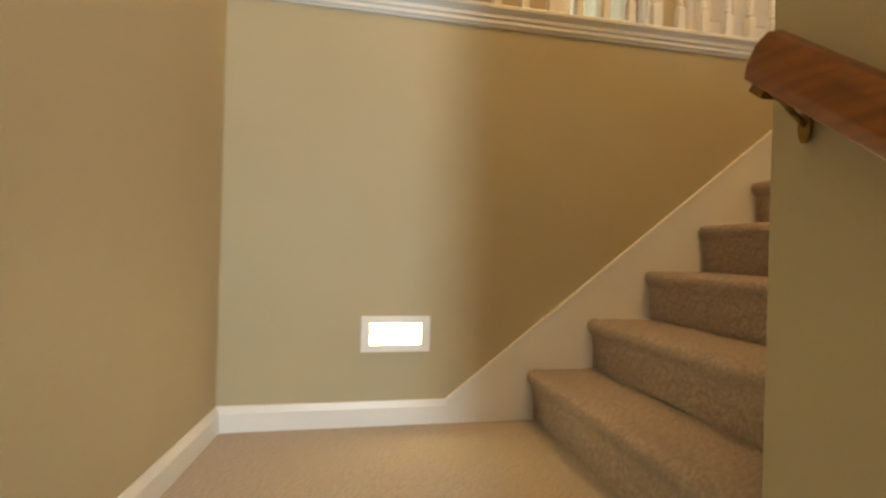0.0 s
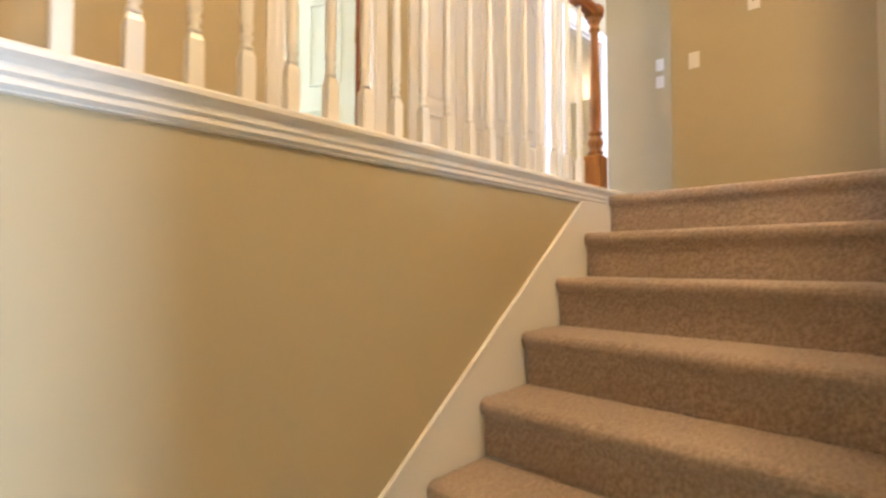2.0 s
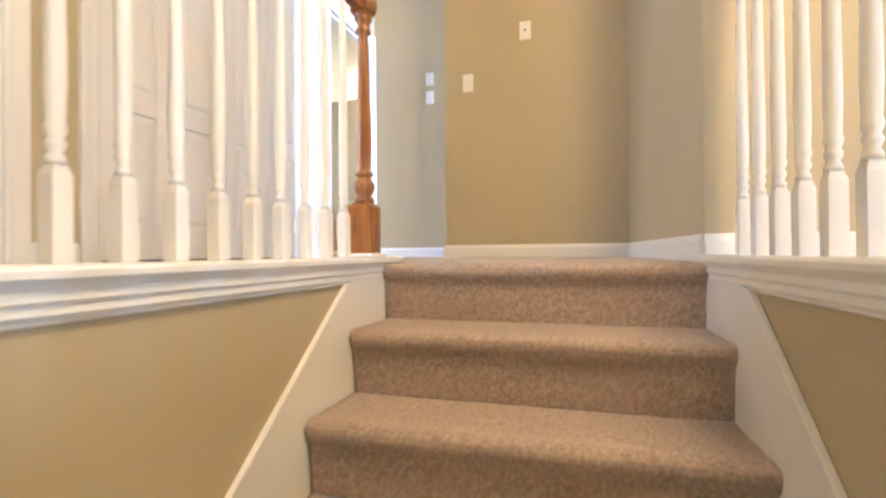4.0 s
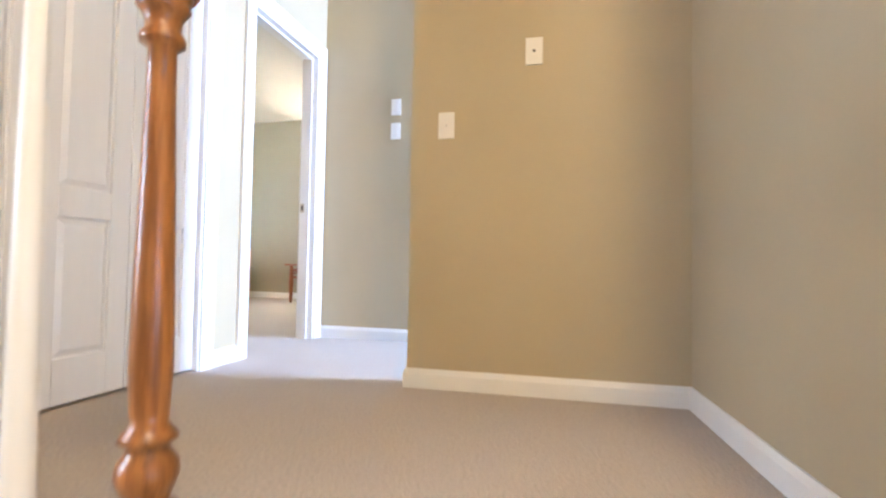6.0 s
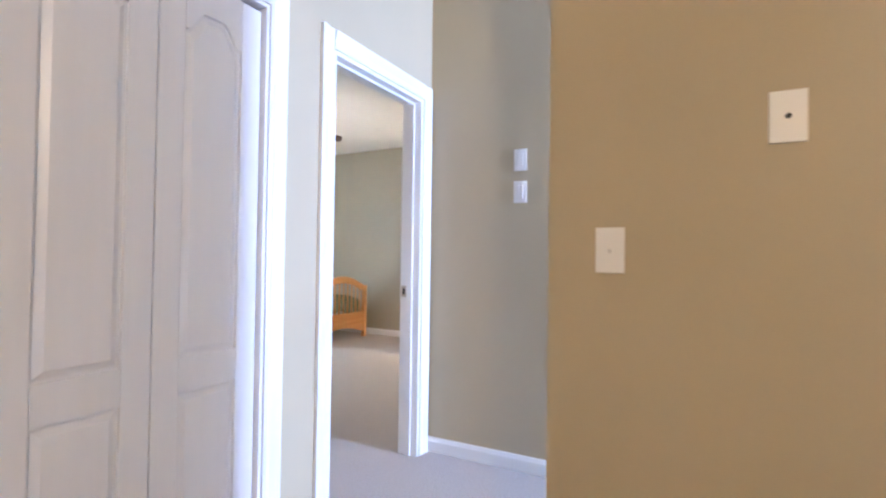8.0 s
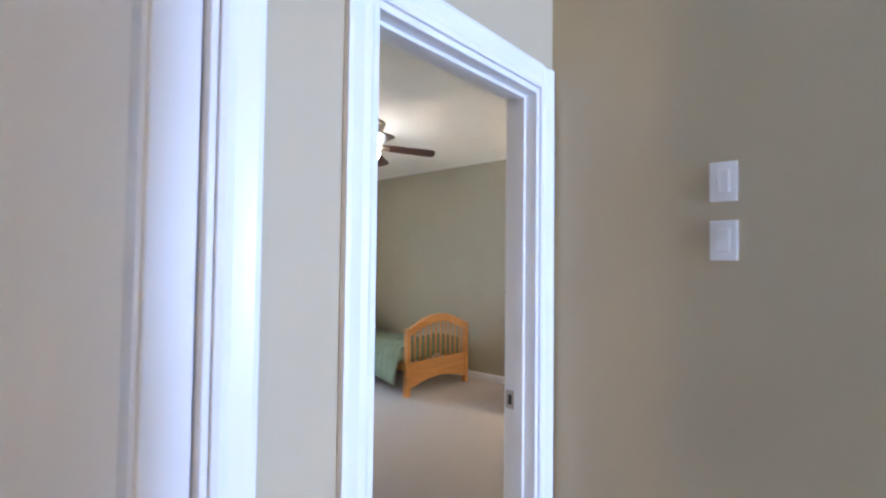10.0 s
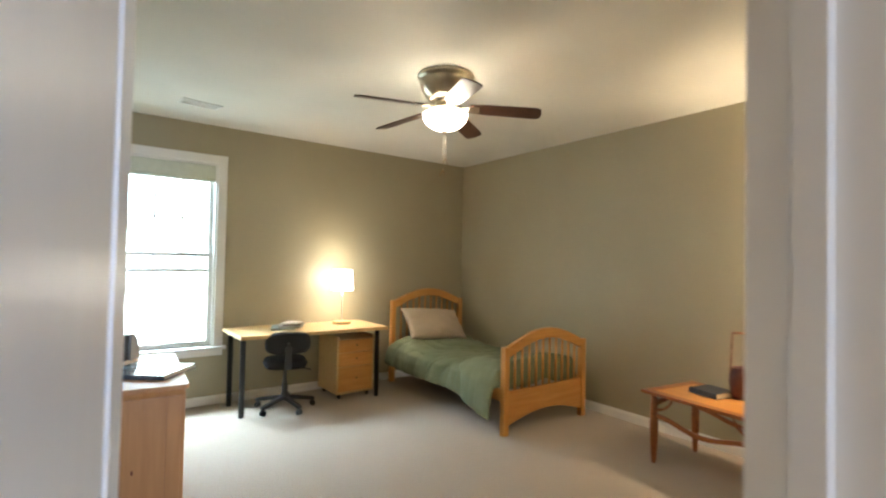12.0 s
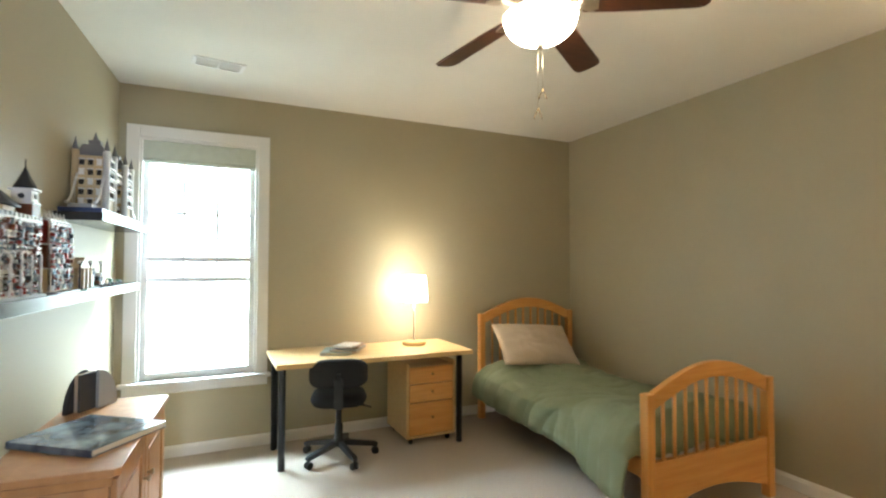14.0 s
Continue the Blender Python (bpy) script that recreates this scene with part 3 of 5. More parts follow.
box(bm, -0.087, -0.009, -0.005, 0.087, -0.006, -0.002, m=Matrix.Translation((0, 0, 0.027)) @ Matrix.Rotation(radians(-25), 4, "X"))
sl = part("slat", bm, PLATE, d)
for k in (1, 2, 3):
    again(sl, d, Matrix.Translation((0, 0, -0.018 * k)))


# ---- panelled doors ----
def leaf(parent, m, w, h, material=DOORW, label=""):
    """A two-panel leaf with an arched upper panel; x along it, its face towards -y."""
    bm = B()
    box(bm, 0, 0.0135, 0, w, 0.034, h, 0.002, m)
    st, a0, a1, l0, l1 = 0.085, 0.79, h - 0.112, 0.17, 0.68
    box(bm, 0.001, 0, 0.001, st, 0.016, h - 0.001, 0.004, m)
    box(bm, w - st, 0, 0.001, w - 0.001, 0.016, h - 0.001, 0.004, m)
    box(bm, st, 0, 0.001, w - st, 0.016, l0, 0.004, m)
    box(bm, st, 0, l1, w - st, 0.016, a0, 0.004, m)
    n = 16
    rise = 0.07

    def crown(i):
        q = min(1.0, max(0.0, (0.5 - abs(i / n - 0.5) - 0.04) / 0.30))
        return q * q * (3 - 2 * q)
    arch = [(st + (w - 2 * st) * i / n, a1 - rise + rise * crown(i)) for i in range(n + 1)]
    prism(bm, arch + [(w - st, h - 0.001), (st, h - 0.001)], 0, 0.016, "y", 0.003, m=m)
    o = part("leaf", bm, material, parent, label)
    def raised(g0, g1, arched):
        def loop(g):
            if not arched:
                return [(st + g, l0 + g), (w - st - g, l0 + g), (w - st - g, l1 - g), (st + g, l1 - g)]
            top = [(st + g + (w - 2 * st - 2 * g) * i / n, a1 - rise - g + rise * crown(i)) for i in range(n + 1)]
            return [(st + g, a0 + g), (w - st - g, a0 + g)] + top[::-1]
        t = bmesh.new()
        lo = [t.verts.new((p[0], 0.0137, p[1])) for p in loop(g0)]
        hi = [t.verts.new((p[0], 0.0015, p[1])) for p in loop(g1)]
        t.faces.new(hi)
        for k in range(len(lo)):
            t.faces.new((lo[k - 1], lo[k], hi[k], hi[k - 1]))
        bmesh.ops.recalc_face_normals(t, faces=t.faces)
        return merge(bmesh.new(), t, m)
    part("lower_panel", raised(0.008, 0.028, False), material, o)
    part("upper_panel", raised(0.008, 0.028, True), material, o)
    return o


d = thing("bifold_door", "white bifold closet doors with arched raised panels, closed", "closet door", Matrix.Translation((0, NW + 0.02, 0.012)))
wl = (CLOS[1] - CLOS[0] - 0.028) / 4
for k in range(4):
    leaf(d, Matrix.Translation((CLOS[0] + 0.014 + k * wl + 0.0015, 0, 0)), wl - 0.003, 2.022)
d = thing("open_door", "white panelled door standing open into the mint room", "door", Matrix.Translation((MINT[1] - 0.05, NW + 0.10, 0.012)) @ Matrix.Rotation(radians(118), 4, "Z"))
# white door paint, tinted with the mint-coloured light of the room
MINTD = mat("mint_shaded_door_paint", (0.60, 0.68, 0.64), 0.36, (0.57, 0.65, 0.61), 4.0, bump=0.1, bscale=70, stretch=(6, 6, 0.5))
bm = B()
box(bm, 0, 0, 0, 0.70, 0.034, 2.02, 0.002)
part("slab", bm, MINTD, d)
for sy in (-1, 1):
    for xa in (0.09, 0.385):
        for za, zb in ((0.18, 0.62), (0.76, 1.28), (1.40, 1.86)):
            bm = B()
            ya = -0.007 if sy < 0 else 0.034
            for q in ((xa, za, xa + 0.225, za + 0.018), (xa, zb - 0.018, xa + 0.225, zb), (xa, za + 0.018, xa + 0.018, zb - 0.018), (xa + 0.207, za + 0.018, xa + 0.225, zb - 0.018)):
                box(bm, q[0], ya, q[1], q[2], ya + 0.007, q[3], 0.002)
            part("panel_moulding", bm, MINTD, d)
for sy, m in ((-1, Matrix.Rotation(radians(90), 4, "X")), (1, Matrix.Translation((0, 0.034, 0)) @ Matrix.Rotation(radians(-90), 4, "X"))):
    bm = B()
    lathe(bm, [(0.028, 0), (0.028, 0.006), (0.011, 0.012), (0.011, 0.035), (0.026, 0.045), (0.027, 0.058), (0.016, 0.067), (0.0, 0.068)], 20, Matrix.Translation((0.635, 0, 0.93)) @ m)
    part("knob", bm, BRASS, d, "brass door knob")
# dark strip standing in for the shade between door and jamb
bm = B()
box(bm, -0.022, 0.002, 0.0, -0.001, 0.032, 2.02)
part("hinge_gap", bm, OAKY, d)
for z in (0.25, 1.0, 1.75):
    bm = B()
    rod(bm, (-0.006, 0.036, z), (-0.006, 0.036, z + 0.09), 0.007)
    part("hinge", bm, BRASS, d)

# the bedroom's door, swung right back
d = thing("open_door", "white panelled bedroom door swung back inside the doorway", "door", Matrix.Translation((2.042, 1.458, 0.012)) @ Matrix.Rotation(radians(75.2), 4, "Z"))
leaf(d, Matrix(), 0.752, 2.0)
for m in (Matrix.Rotation(radians(90), 4, "X"), Matrix.Translation((0, 0.034, 0)) @ Matrix.Rotation(radians(-90), 4, "X")):
    bm = B()
    lathe(bm, [(0.028, 0), (0.028, 0.006), (0.011, 0.012), (0.011, 0.035), (0.026, 0.045), (0.027, 0.058), (0.016, 0.067), (0.0, 0.068)], 20, Matrix.Translation((0.695, 0, 0.92)) @ m)
    part("knob", bm, NICKEL, d, "brushed nickel door knob")
for z in (0.2, 0.97, 1.72):
    bm = B()
    rod(bm, (-0.006, -0.004, z), (-0.006, -0.004, z + 0.09), 0.006)
    part("hinge", bm, NICKEL, d)


# ---- bedroom window ----
d = thing("window_1", "white double-hung window with a grille, blind rolled up", "window", Matrix.Translation((0, 6.38, 0)), kind="structure")
cx0, cx1, cz0, cz1 = 2.405, 3.375, 0.50, 2.41
bm = B()
box(bm, cx0, -0.020, WZ0, WX0 + 0.004, 0.0, cz1, 0.004)
box(bm, WX1 - 0.004, -0.020, WZ0, cx1, 0.0, cz1, 0.004)
box(bm, WX0 + 0.004, -0.020, WZ1 - 0.004, WX1 - 0.004, 0.0, cz1, 0.004)
part("window_frame", bm, WHITE, d)
bm = B()
box(bm, cx0 - 0.025, -0.055, WZ0 - 0.028, cx1 + 0.025, 0.05, WZ0, 0.006)
box(bm, cx0, -0.018, cz0 - 0.03, cx1, 0.0, WZ0 - 0.028, 0.003)
part("window_sill", bm, WHITE, d)
bm = B()
box(bm, WX0, 0.0, WZ0, WX0 + 0.02, 0.14, WZ1)
box(bm, WX1 - 0.02, 0.0, WZ0, WX1, 0.14, WZ1)
box(bm, WX0 + 0.02, 0.0, WZ1 - 0.02, WX1 - 0.02, 0.14, WZ1)
box(bm, WX0 + 0.02, 0.05, WZ0, WX1 - 0.02, 0.14, WZ0 + 0.015)
part("lining", bm, WHITE, d)


def sash(name, y, z0, z1, cols, rows):
    bm = B()
    xa, xb, s = WX0 + 0.021, WX1 - 0.021, 0.038
    box(bm, xa, y, z0, xa + s, y + 0.03, z1, 0.003)
    box(bm, xb - s, y, z0, xb, y + 0.03, z1, 0.003)
    box(bm, xa + s, y, z0, xb - s, y + 0.03, z0 + s, 0.003)
    box(bm, xa + s, y, z1 - s, xb - s, y + 0.03, z1, 0.003)
    o = part(name, bm, WHITE, d)
    for i in range(1, cols):
        bm = B()
        x = xa + s + (xb - xa - 2 * s) * i / cols
        box(bm, x - 0.009, y + 0.010, z0 + s, x + 0.009, y + 0.022, z1 - s)
        part("muntin", bm, WHITE, o)
    for i in range(1, rows):
        bm = B()
        z = z0 + s + (z1 - z0 - 2 * s) * i / rows
        box(bm, xa + s, y + 0.0095, z - 0.009, xb - s, y + 0.0225, z + 0.009)
        part("muntin", bm, WHITE, o)


sash("lower_sash", 0.045, WZ0 + 0.016, 1.46, 1, 1)
sash("upper_sash", 0.085, 1.27, WZ1 - 0.022, 3, 2)
bm = B()
box(bm, WX0 + 0.022, 0.012, 2.16, WX1 - 0.022, 0.030, WZ1 - 0.021, 0.004)
lathe(bm, [(0.02, 0), (0.02, WX1 - WX0 - 0.05)], 14, Matrix.Translation((WX0 + 0.025, 0.025, 2.165)) @ Matrix.Rotation(radians(90), 4, "Y"))
part("roller_blind", bm, SHADEW, d, "pale green-grey rolled-up blind")
bm = B()
box(bm, -6.0, 9.0, 1.0, 12.0, 9.05, 9.0)
tagged(new("backdrop", mesh_of("backdrop", bm, OUTSIDE)), "overexposed pale garden daylight beyond the window", "backdrop", kind="structure")

bm = B()
box(bm, -6.0, 9.0, -4.0, 12.0, 9.05, 1.0)
tagged(new("backdrop_lawn", mesh_of("backdrop_lawn", bm, OUTLOW)), "pale sunlit lawn beyond the window", "backdrop", kind="structure")

# ---- ceiling vent ----
d = thing("ceiling_vent", "white slatted air register in the ceiling", "vent", Matrix.Translation((2.990, 5.720, H)) @ Matrix.Rotation(radians(8), 4, "Z"))
bm = B()
for q in ((-0.155, -0.075, -0.13, 0.075), (0.13, -0.075, 0.155, 0.075), (-0.13, -0.075, 0.13, -0.055), (-0.13, 0.055, 0.13, 0.075), (-0.008, -0.055, 0.008, 0.055)):
    box(bm, q[0], q[1], -0.008, q[2], q[3], -0.0005, 0.001)
part("frame", bm, WHITE, d)
# dark sheet behind the slats, in place of the shade up the duct
bm = B()
box(bm, -0.13, -0.055, -0.0025, 0.13, 0.055, -0.0008)
part("backing", bm, DARKGAP, d)
bm = B()
box(bm, -0.13, -0.004, -0.0045, 0.13, 0.004, -0.003)
sl = part("slat", bm, WHITE, d)
sl.location = (0, -0.046, 0)
for k in range(1, 8):
    again(sl, d, Matrix.Translation((0, -0.046 + 0.013 * k, 0)))

# ---- ceiling fan ----
d = thing("ceiling_fan", "five-blade walnut ceiling fan with a lit glass bowl", "ceiling fan", Matrix.Translation((4.185, 3.905, H)))
bm = B()
lathe(bm, [(0.0, -0.0005), (0.190, -0.0005), (0.196, -0.012), (0.192, -0.028), (0.178, -0.034), (0.182, -0.05), (0.168, -0.10), (0.135, -0.15), (0.105, -0.178), (0.0, -0.18)], 40)
part("housing", bm, NICKEL, d, "antique nickel flush housing")
bm = B()
lathe(bm, [(0.0, -0.181), (0.062, -0.181), (0.068, -0.190), (0.068, -0.212), (0.054, -0.224), (0.010, -0.228), (0.010, -0.402), (0.0, -0.402)], 36)
part("motor_hub", bm, NICKEL, d)
bm = B()
lathe(bm, [(0.0, -0.2285), (0.104, -0.231), (0.112, -0.238), (0.104, -0.245), (0.0, -0.246)], 36)
part("light_fitter", bm, NICKEL, d)
bm = B()
prof = [(0.152 * math.cos(a), -0.272 - 0.105 * math.sin(a)) for a in [math.pi / 2 * k / 12 for k in range(13)]]
lathe(bm, [(0.0, -0.372), (0.06, -0.364), (0.11, -0.34), (0.145, -0.285), (0.148, -0.266), (0.154, -0.269)] + prof[:-1] + [(0.0, -0.38)], 40)
part("glass_bowl", bm, BOWL, d, "frosted white glass bowl, lit", smooth=True)
bm = B()
lathe(bm, [(0.0, -0.402), (0.010, -0.400), (0.016, -0.392), (0.012, -0.386), (0.020, -0.380), (0.0, -0.379)], 18)
part("finial", bm, NICKEL, d)
for k in range(5):
    a = radians(-41 + 72 * k)
    rz = Matrix.Rotation(a, 4, "Z") @ Matrix.Rotation(radians(4.2), 4, "Y")
    bm = B()
    pts = [(0.17, -0.050), (0.30, -0.062), (0.60, -0.068), (0.635, -0.062), (0.65, -0.045), (0.655, 0.0), (0.65, 0.045), (0.635, 0.062), (0.60, 0.068), (0.30, 0.062), (0.17, 0.050)]
    prism(bm, pts, -0.004, 0.004, "z", 0.0015, Matrix.Translation((0, 0, -0.215)) @ rz @ Matrix.Rotation(radians(-13), 4, "X"))
    bl = part("blade", bm, WALNUT, d, "dark walnut blade")
    bm = B()
    prism(bm, [(0.085, -0.016), (0.15, -0.020), (0.20, -0.042), (0.235, -0.030), (0.235, 0.030), (0.20, 0.042), (0.15, 0.020), (0.085, 0.016)], -0.011, -0.0045, "z", 0.001, Matrix.Translation((0, 0, -0.215)) @ rz @ Matrix.Rotation(radians(-13), 4, "X"))
    part("blade_arm", bm, NICKEL, bl)
for x, z in ((0.012, -0.565), (-0.012, -0.65)):
    bm = B()
    tube(bm, [(x * 0.4, 0, -0.398), (x, 0, -0.42), (x, 0, z)], 0.0012, 6)
    ch = part("pull_chain", bm, NICKEL, d)
    bm = B()
    for s in (-1, 1):
        tube(bm, [(x, 0, z), (x + s * 0.010, -s * 0.006, z - 0.025), (x + s * 0.013, -s * 0.008, z - 0.042)], 0.0024, 6)
    part("pull", bm, BRASS, ch)

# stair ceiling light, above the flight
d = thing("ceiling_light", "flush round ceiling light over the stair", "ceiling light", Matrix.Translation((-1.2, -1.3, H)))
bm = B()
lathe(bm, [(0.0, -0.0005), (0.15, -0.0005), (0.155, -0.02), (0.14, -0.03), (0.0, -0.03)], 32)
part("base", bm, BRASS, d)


# ---- bed ----
bed = thing("bed", "honey pine single bed with arched slatted ends", "bed", Matrix.Translation((5.035, 4.145, 0)))
BW = 1.06


def bed_end(y, xo, post, rise, panel, cut, n):
    bm = B()
    for x in (0, BW - 0.055):
        box(bm, xo + x, y, 0, xo + x + 0.055, y + 0.055, post, 0.005)
        o = part("post", bm, PINE, bed)
        bm = B()
    bm.free()
    k = 16
    w = BW - 0.11
    up = [(xo + 0.055 + w * i / k, post - 0.088 + rise * math.sin(math.pi * i / k)) for i in range(k + 1)]
    bm = B()
    prism(bm, up + [(p[0], p[1] + 0.088) for p in up[::-1]], y + 0.008, y + 0.046, "y", 0.003)
    part("arched_rail", bm, PINEX, bed)
    bm = B()
    lo = [(xo + 0.055 + w * i / k, (0.075 + cut * math.sin(math.pi * i / k)) if cut else 0.14) for i in range(k + 1)]
    prism(bm, lo + [(xo + 0.055 + w, panel), (xo + 0.055, panel)], y + 0.012, y + 0.042, "y", 0.003)
    part("lower_panel", bm, PINEX, bed)
    for i in range(n):
        x = xo + 0.055 + w * (i + 1) / (n + 1)
        top = post - 0.07 + rise * math.sin(math.pi * (i + 1) / (n + 1))
        bm = B()
        rod(bm, (x, y + 0.027, panel), (x, y + 0.027, top), 0.0105, seg=10)
        part("spindle", bm, PINE, bed, smooth=False)


bed_end(0.0, 0.0, 0.724, 0.135, 0.36, 0.085, 10)
bed_end(2.07, 0.17, 0.954, 0.135, 0.34, 0.0, 10)
for x in (0.012, BW - 0.037):
    bm = B()
    box(bm, x, 0.055, 0.27, x + 0.025, 2.07, 0.37, 0.003)
    t = bmesh.new()
    t.from_mesh(mesh_of("tmp_rail", bm, PINE))
    for v in t.verts:
        v.co.x += 0.081 * v.co.y
    part("side_rail", t, PINE, bed)
bm = B()
box(bm, 0.05, 0.15, 0.26, BW - 0.05, 2.05, 0.42, 0.05, seg=4)
for v in bm.verts:
    v.co.x += 0.081 * v.co.y
tagged(new("mattress", mesh_of("mattress", bm, MATTR, True)), "pale mattress lying in the pine bed", "mattress").matrix_basis = Matrix.Translation((5.035, 4.145, 0))


def duvet():
    t = bmesh.new()
    nu, nv = 120, 170
    # across: wall side, over the top, down the near side
    path = [(1.00, 0.34), (1.02, 0.42), (0.97, 0.475), (0.80, 0.50), (0.50, 0.515), (0.22, 0.505), (0.06, 0.47), (-0.02, 0.40), (-0.05, 0.30), (-0.065, 0.20), (-0.06, 0.15)]
    ln = [0.0]
    for p, q in zip(path, path[1:]):
        ln.append(ln[-1] + math.dist(p, q))
    rows = []
    for j in range(nv + 1):
        v = j / nv
        y = 0.062 + 1.973 * v
        drop = 0.75 + 0.26 * max(0.0, 0.28 - v) / 0.28 + 0.035 * math.sin(v * 9 + 1)
        row = []
        for i in range(nu + 1):
            s = ln[-1] * i / nu
            k = max(n for n in range(len(ln)) if ln[n] <= s + 1e-9)
            k = min(k, len(path) - 2)
            f = (s - ln[k]) / (ln[k + 1] - ln[k])
            x = path[k][0] + (path[k + 1][0] - path[k][0]) * f
            z = path[k][1] + (path[k + 1][1] - path[k][1]) * f
            if x < 0.06 and z < 0.47:
                z = 0.47 - (0.47 - z) * drop
            side = max(0.0, min(1.0, (0.16 - x) / 0.20))
            w1 = noise.noise(Vector((x * 2.6 + 4, y * 2.0, 1.3))) * 0.05 + 0.105 * max(0.0, 1 - v / 0.32) ** 1.3
            warp = noise.noise(Vector((x * 2.1, y * 1.7, 7.0))) * 1.2
            r1 = 1 - abs(noise.noise(Vector((y * 4.2 + x * 2.6 + warp, x * 1.6 - y * 1.1, 2.0)))) * 2
            r2 = 1 - abs(noise.noise(Vector((y * 9.0 - x * 3.0 + warp, x * 4.5, 5.0)))) * 2
            w2 = noise.noise(Vector((x * 14, y * 12, z * 9))) * 0.004
            crease = -max(0.0, r1) ** 4 * 0.046 - max(0.0, r2) ** 4 * 0.011
            puff = w1 * (1 - 0.6 * side) + w2 + crease * (0.55 + 0.6 * side)
            z += puff * (1 - 0.75 * side) + (0.02 if v > 0.85 else 0) * (1 - side)
            x += (-0.035 - puff * 1.0 - 0.05 * max(0.0, 0.25 - v)) * side
            if v < 0.03:
                z -= (0.03 - v) / 0.03 * 0.24 * (1 - side)
            row.append(t.verts.new((x + 0.081 * y, y, z)))
        rows.append(row)
    for a, c in zip(rows, rows[1:]):
        for i in range(nu):
            t.faces.new((a[i], c[i], c[i + 1], a[i + 1]))
    bmesh.ops.recalc_face_normals(t, faces=t.faces)
    return t


o = new("duvet", mesh_of("duvet", duvet(), DUVET, True))
o.matrix_basis = Matrix.Translation((5.035, 4.145, 0))
sm = o.modifiers.new("thick", "SOLIDIFY")
sm.thickness, sm.offset = 0.02, -1
tagged(o, "rumpled sage green duvet hanging over the bed side", "duvet")


def pillow(w, h, t0):
    t = bmesh.new()
    n, rows = 28, {}
    for s in (1, -1):
        for i in range(n + 1):
            for j in range(n + 1):
                u, v = 2 * i / n - 1, 2 * j / n - 1
                edge = (1 - abs(u) ** 3.2) * (1 - abs(v) ** 3.2)
                pin = 1 - 0.06 * (1 - abs(u)) * abs(v) ** 4 - 0.05 * (1 - abs(v)) * abs(u) ** 4
                wob = 1 + 0.22 * noise.noise(Vector((u * 2.2, v * 2.2, s * 3))) - 0.10 * max(0.0, 1 - abs(noise.noise(Vector((u * 3.1 + v, v * 2.2 - u, 4)))) * 6)
                rows[s, i, j] = t.verts.new((u * w / 2 * pin, v * h / 2 * pin, s * t0 / 2 * max(edge, 0) ** 0.55 * wob))
        for i in range(n):
            for j in range(n):
                q = (rows[s, i, j], rows[s, i + 1, j], rows[s, i + 1, j + 1], rows[s, i, j + 1])
                t.faces.new(q if s > 0 else q[::-1])
    bmesh.ops.remove_doubles(t, verts=t.verts, dist=0.0006)
    return t


o = tagged(new("pillow", mesh_of("pillow", pillow(0.74, 0.46, 0.17), LINEN, True)), "plump beige pillow leaning on the headboard", "pillow")
o.matrix_basis = Matrix.Translation((5.645, 5.980, 0.685)) @ Matrix.Rotation(radians(-4), 4, "Z") @ Matrix.Rotation(radians(42), 4, "X") @ Matrix.Rotation(radians(-5), 4, "Z")

# ---- desk ----
DX0, DX1, DY0, DY1, DZ = 3.365, 4.845, 5.69, 6.355, 0.735
d = thing("desk", "birch desk top on four round black legs", "desk", Matrix.Translation((DX0, DY0, 0)))
bm = B()
box(bm, 0, 0, DZ - 0.034, DX1 - DX0, DY1 - DY0, DZ, 0.003)
part("desktop", bm, BIRCH, d)
for x in (0.05, DX1 - DX0 - 0.07):
    for y in (0.11, DY1 - DY0 - 0.13):
        bm = B()
        lathe(bm, [(0.022, 0.0), (0.025, 0.004), (0.025, DZ - 0.040), (0.045, DZ - 0.038), (0.045, DZ - 0.034)], 20, Matrix.Translation((x, y, 0)))
        part("leg", bm, DARKM, d, "black tubular leg")

d = thing("drawer_unit", "birch three-drawer unit on black castors", "drawer unit", Matrix.Translation((4.345, 5.845, 0)))
w, dp, z0, z1 = 0.42, 0.46, 0.055, 0.64
bm = B()
box(bm, 0, 0.0, z0, 0.018, dp, z1, 0.002)
box(bm, w - 0.018, 0.0, z0, w, dp, z1, 0.002)
box(bm, 0.018, 0.0, z0, w - 0.018, dp, z0 + 0.018, 0.002)
box(bm, 0.018, dp - 0.018, z0 + 0.018, w - 0.018, dp, z1, 0.002)
box(bm, 0.018, 0.02, z1 - 0.05, w - 0.018, dp - 0.018, z1 - 0.035, 0.002)
part("body", bm, BIRCH, d)
for za, zb in ((0.078, 0.325), (0.331, 0.468), (0.474, 0.600)):
    bm = B()
    box(bm, 0.021, -0.002, za, w - 0.021, 0.018, zb, 0.002)
    o = part("drawer", bm, PINEX, d)
    bm = B()
    lathe(bm, [(0.005, 0), (0.005, 0.012), (0.011, 0.018), (0.011, 0.022), (0.0, 0.026)], 14, Matrix.Translation((w / 2, -0.002, (za + zb) / 2 + 0.01)) @ Matrix.Rotation(radians(90), 4, "X"))
    part("knob", bm, BRASS, o)
for x in (0.05, w - 0.05):
    for y in (0.05, dp - 0.05):
        bm = B()
        lathe(bm, [(0.0, -0.012), (0.022, -0.012), (0.025, -0.008), (0.025, 0.008), (0.022, 0.012), (0.0, 0.012)], 16, Matrix.Translation((x, y, 0.025)) @ Matrix.Rotation(radians(90), 4, "Y"))
        box(bm, x - 0.016, y - 0.016, 0.04, x + 0.016, y + 0.016, 0.0555)
        part("castor", bm, BLACK, d)

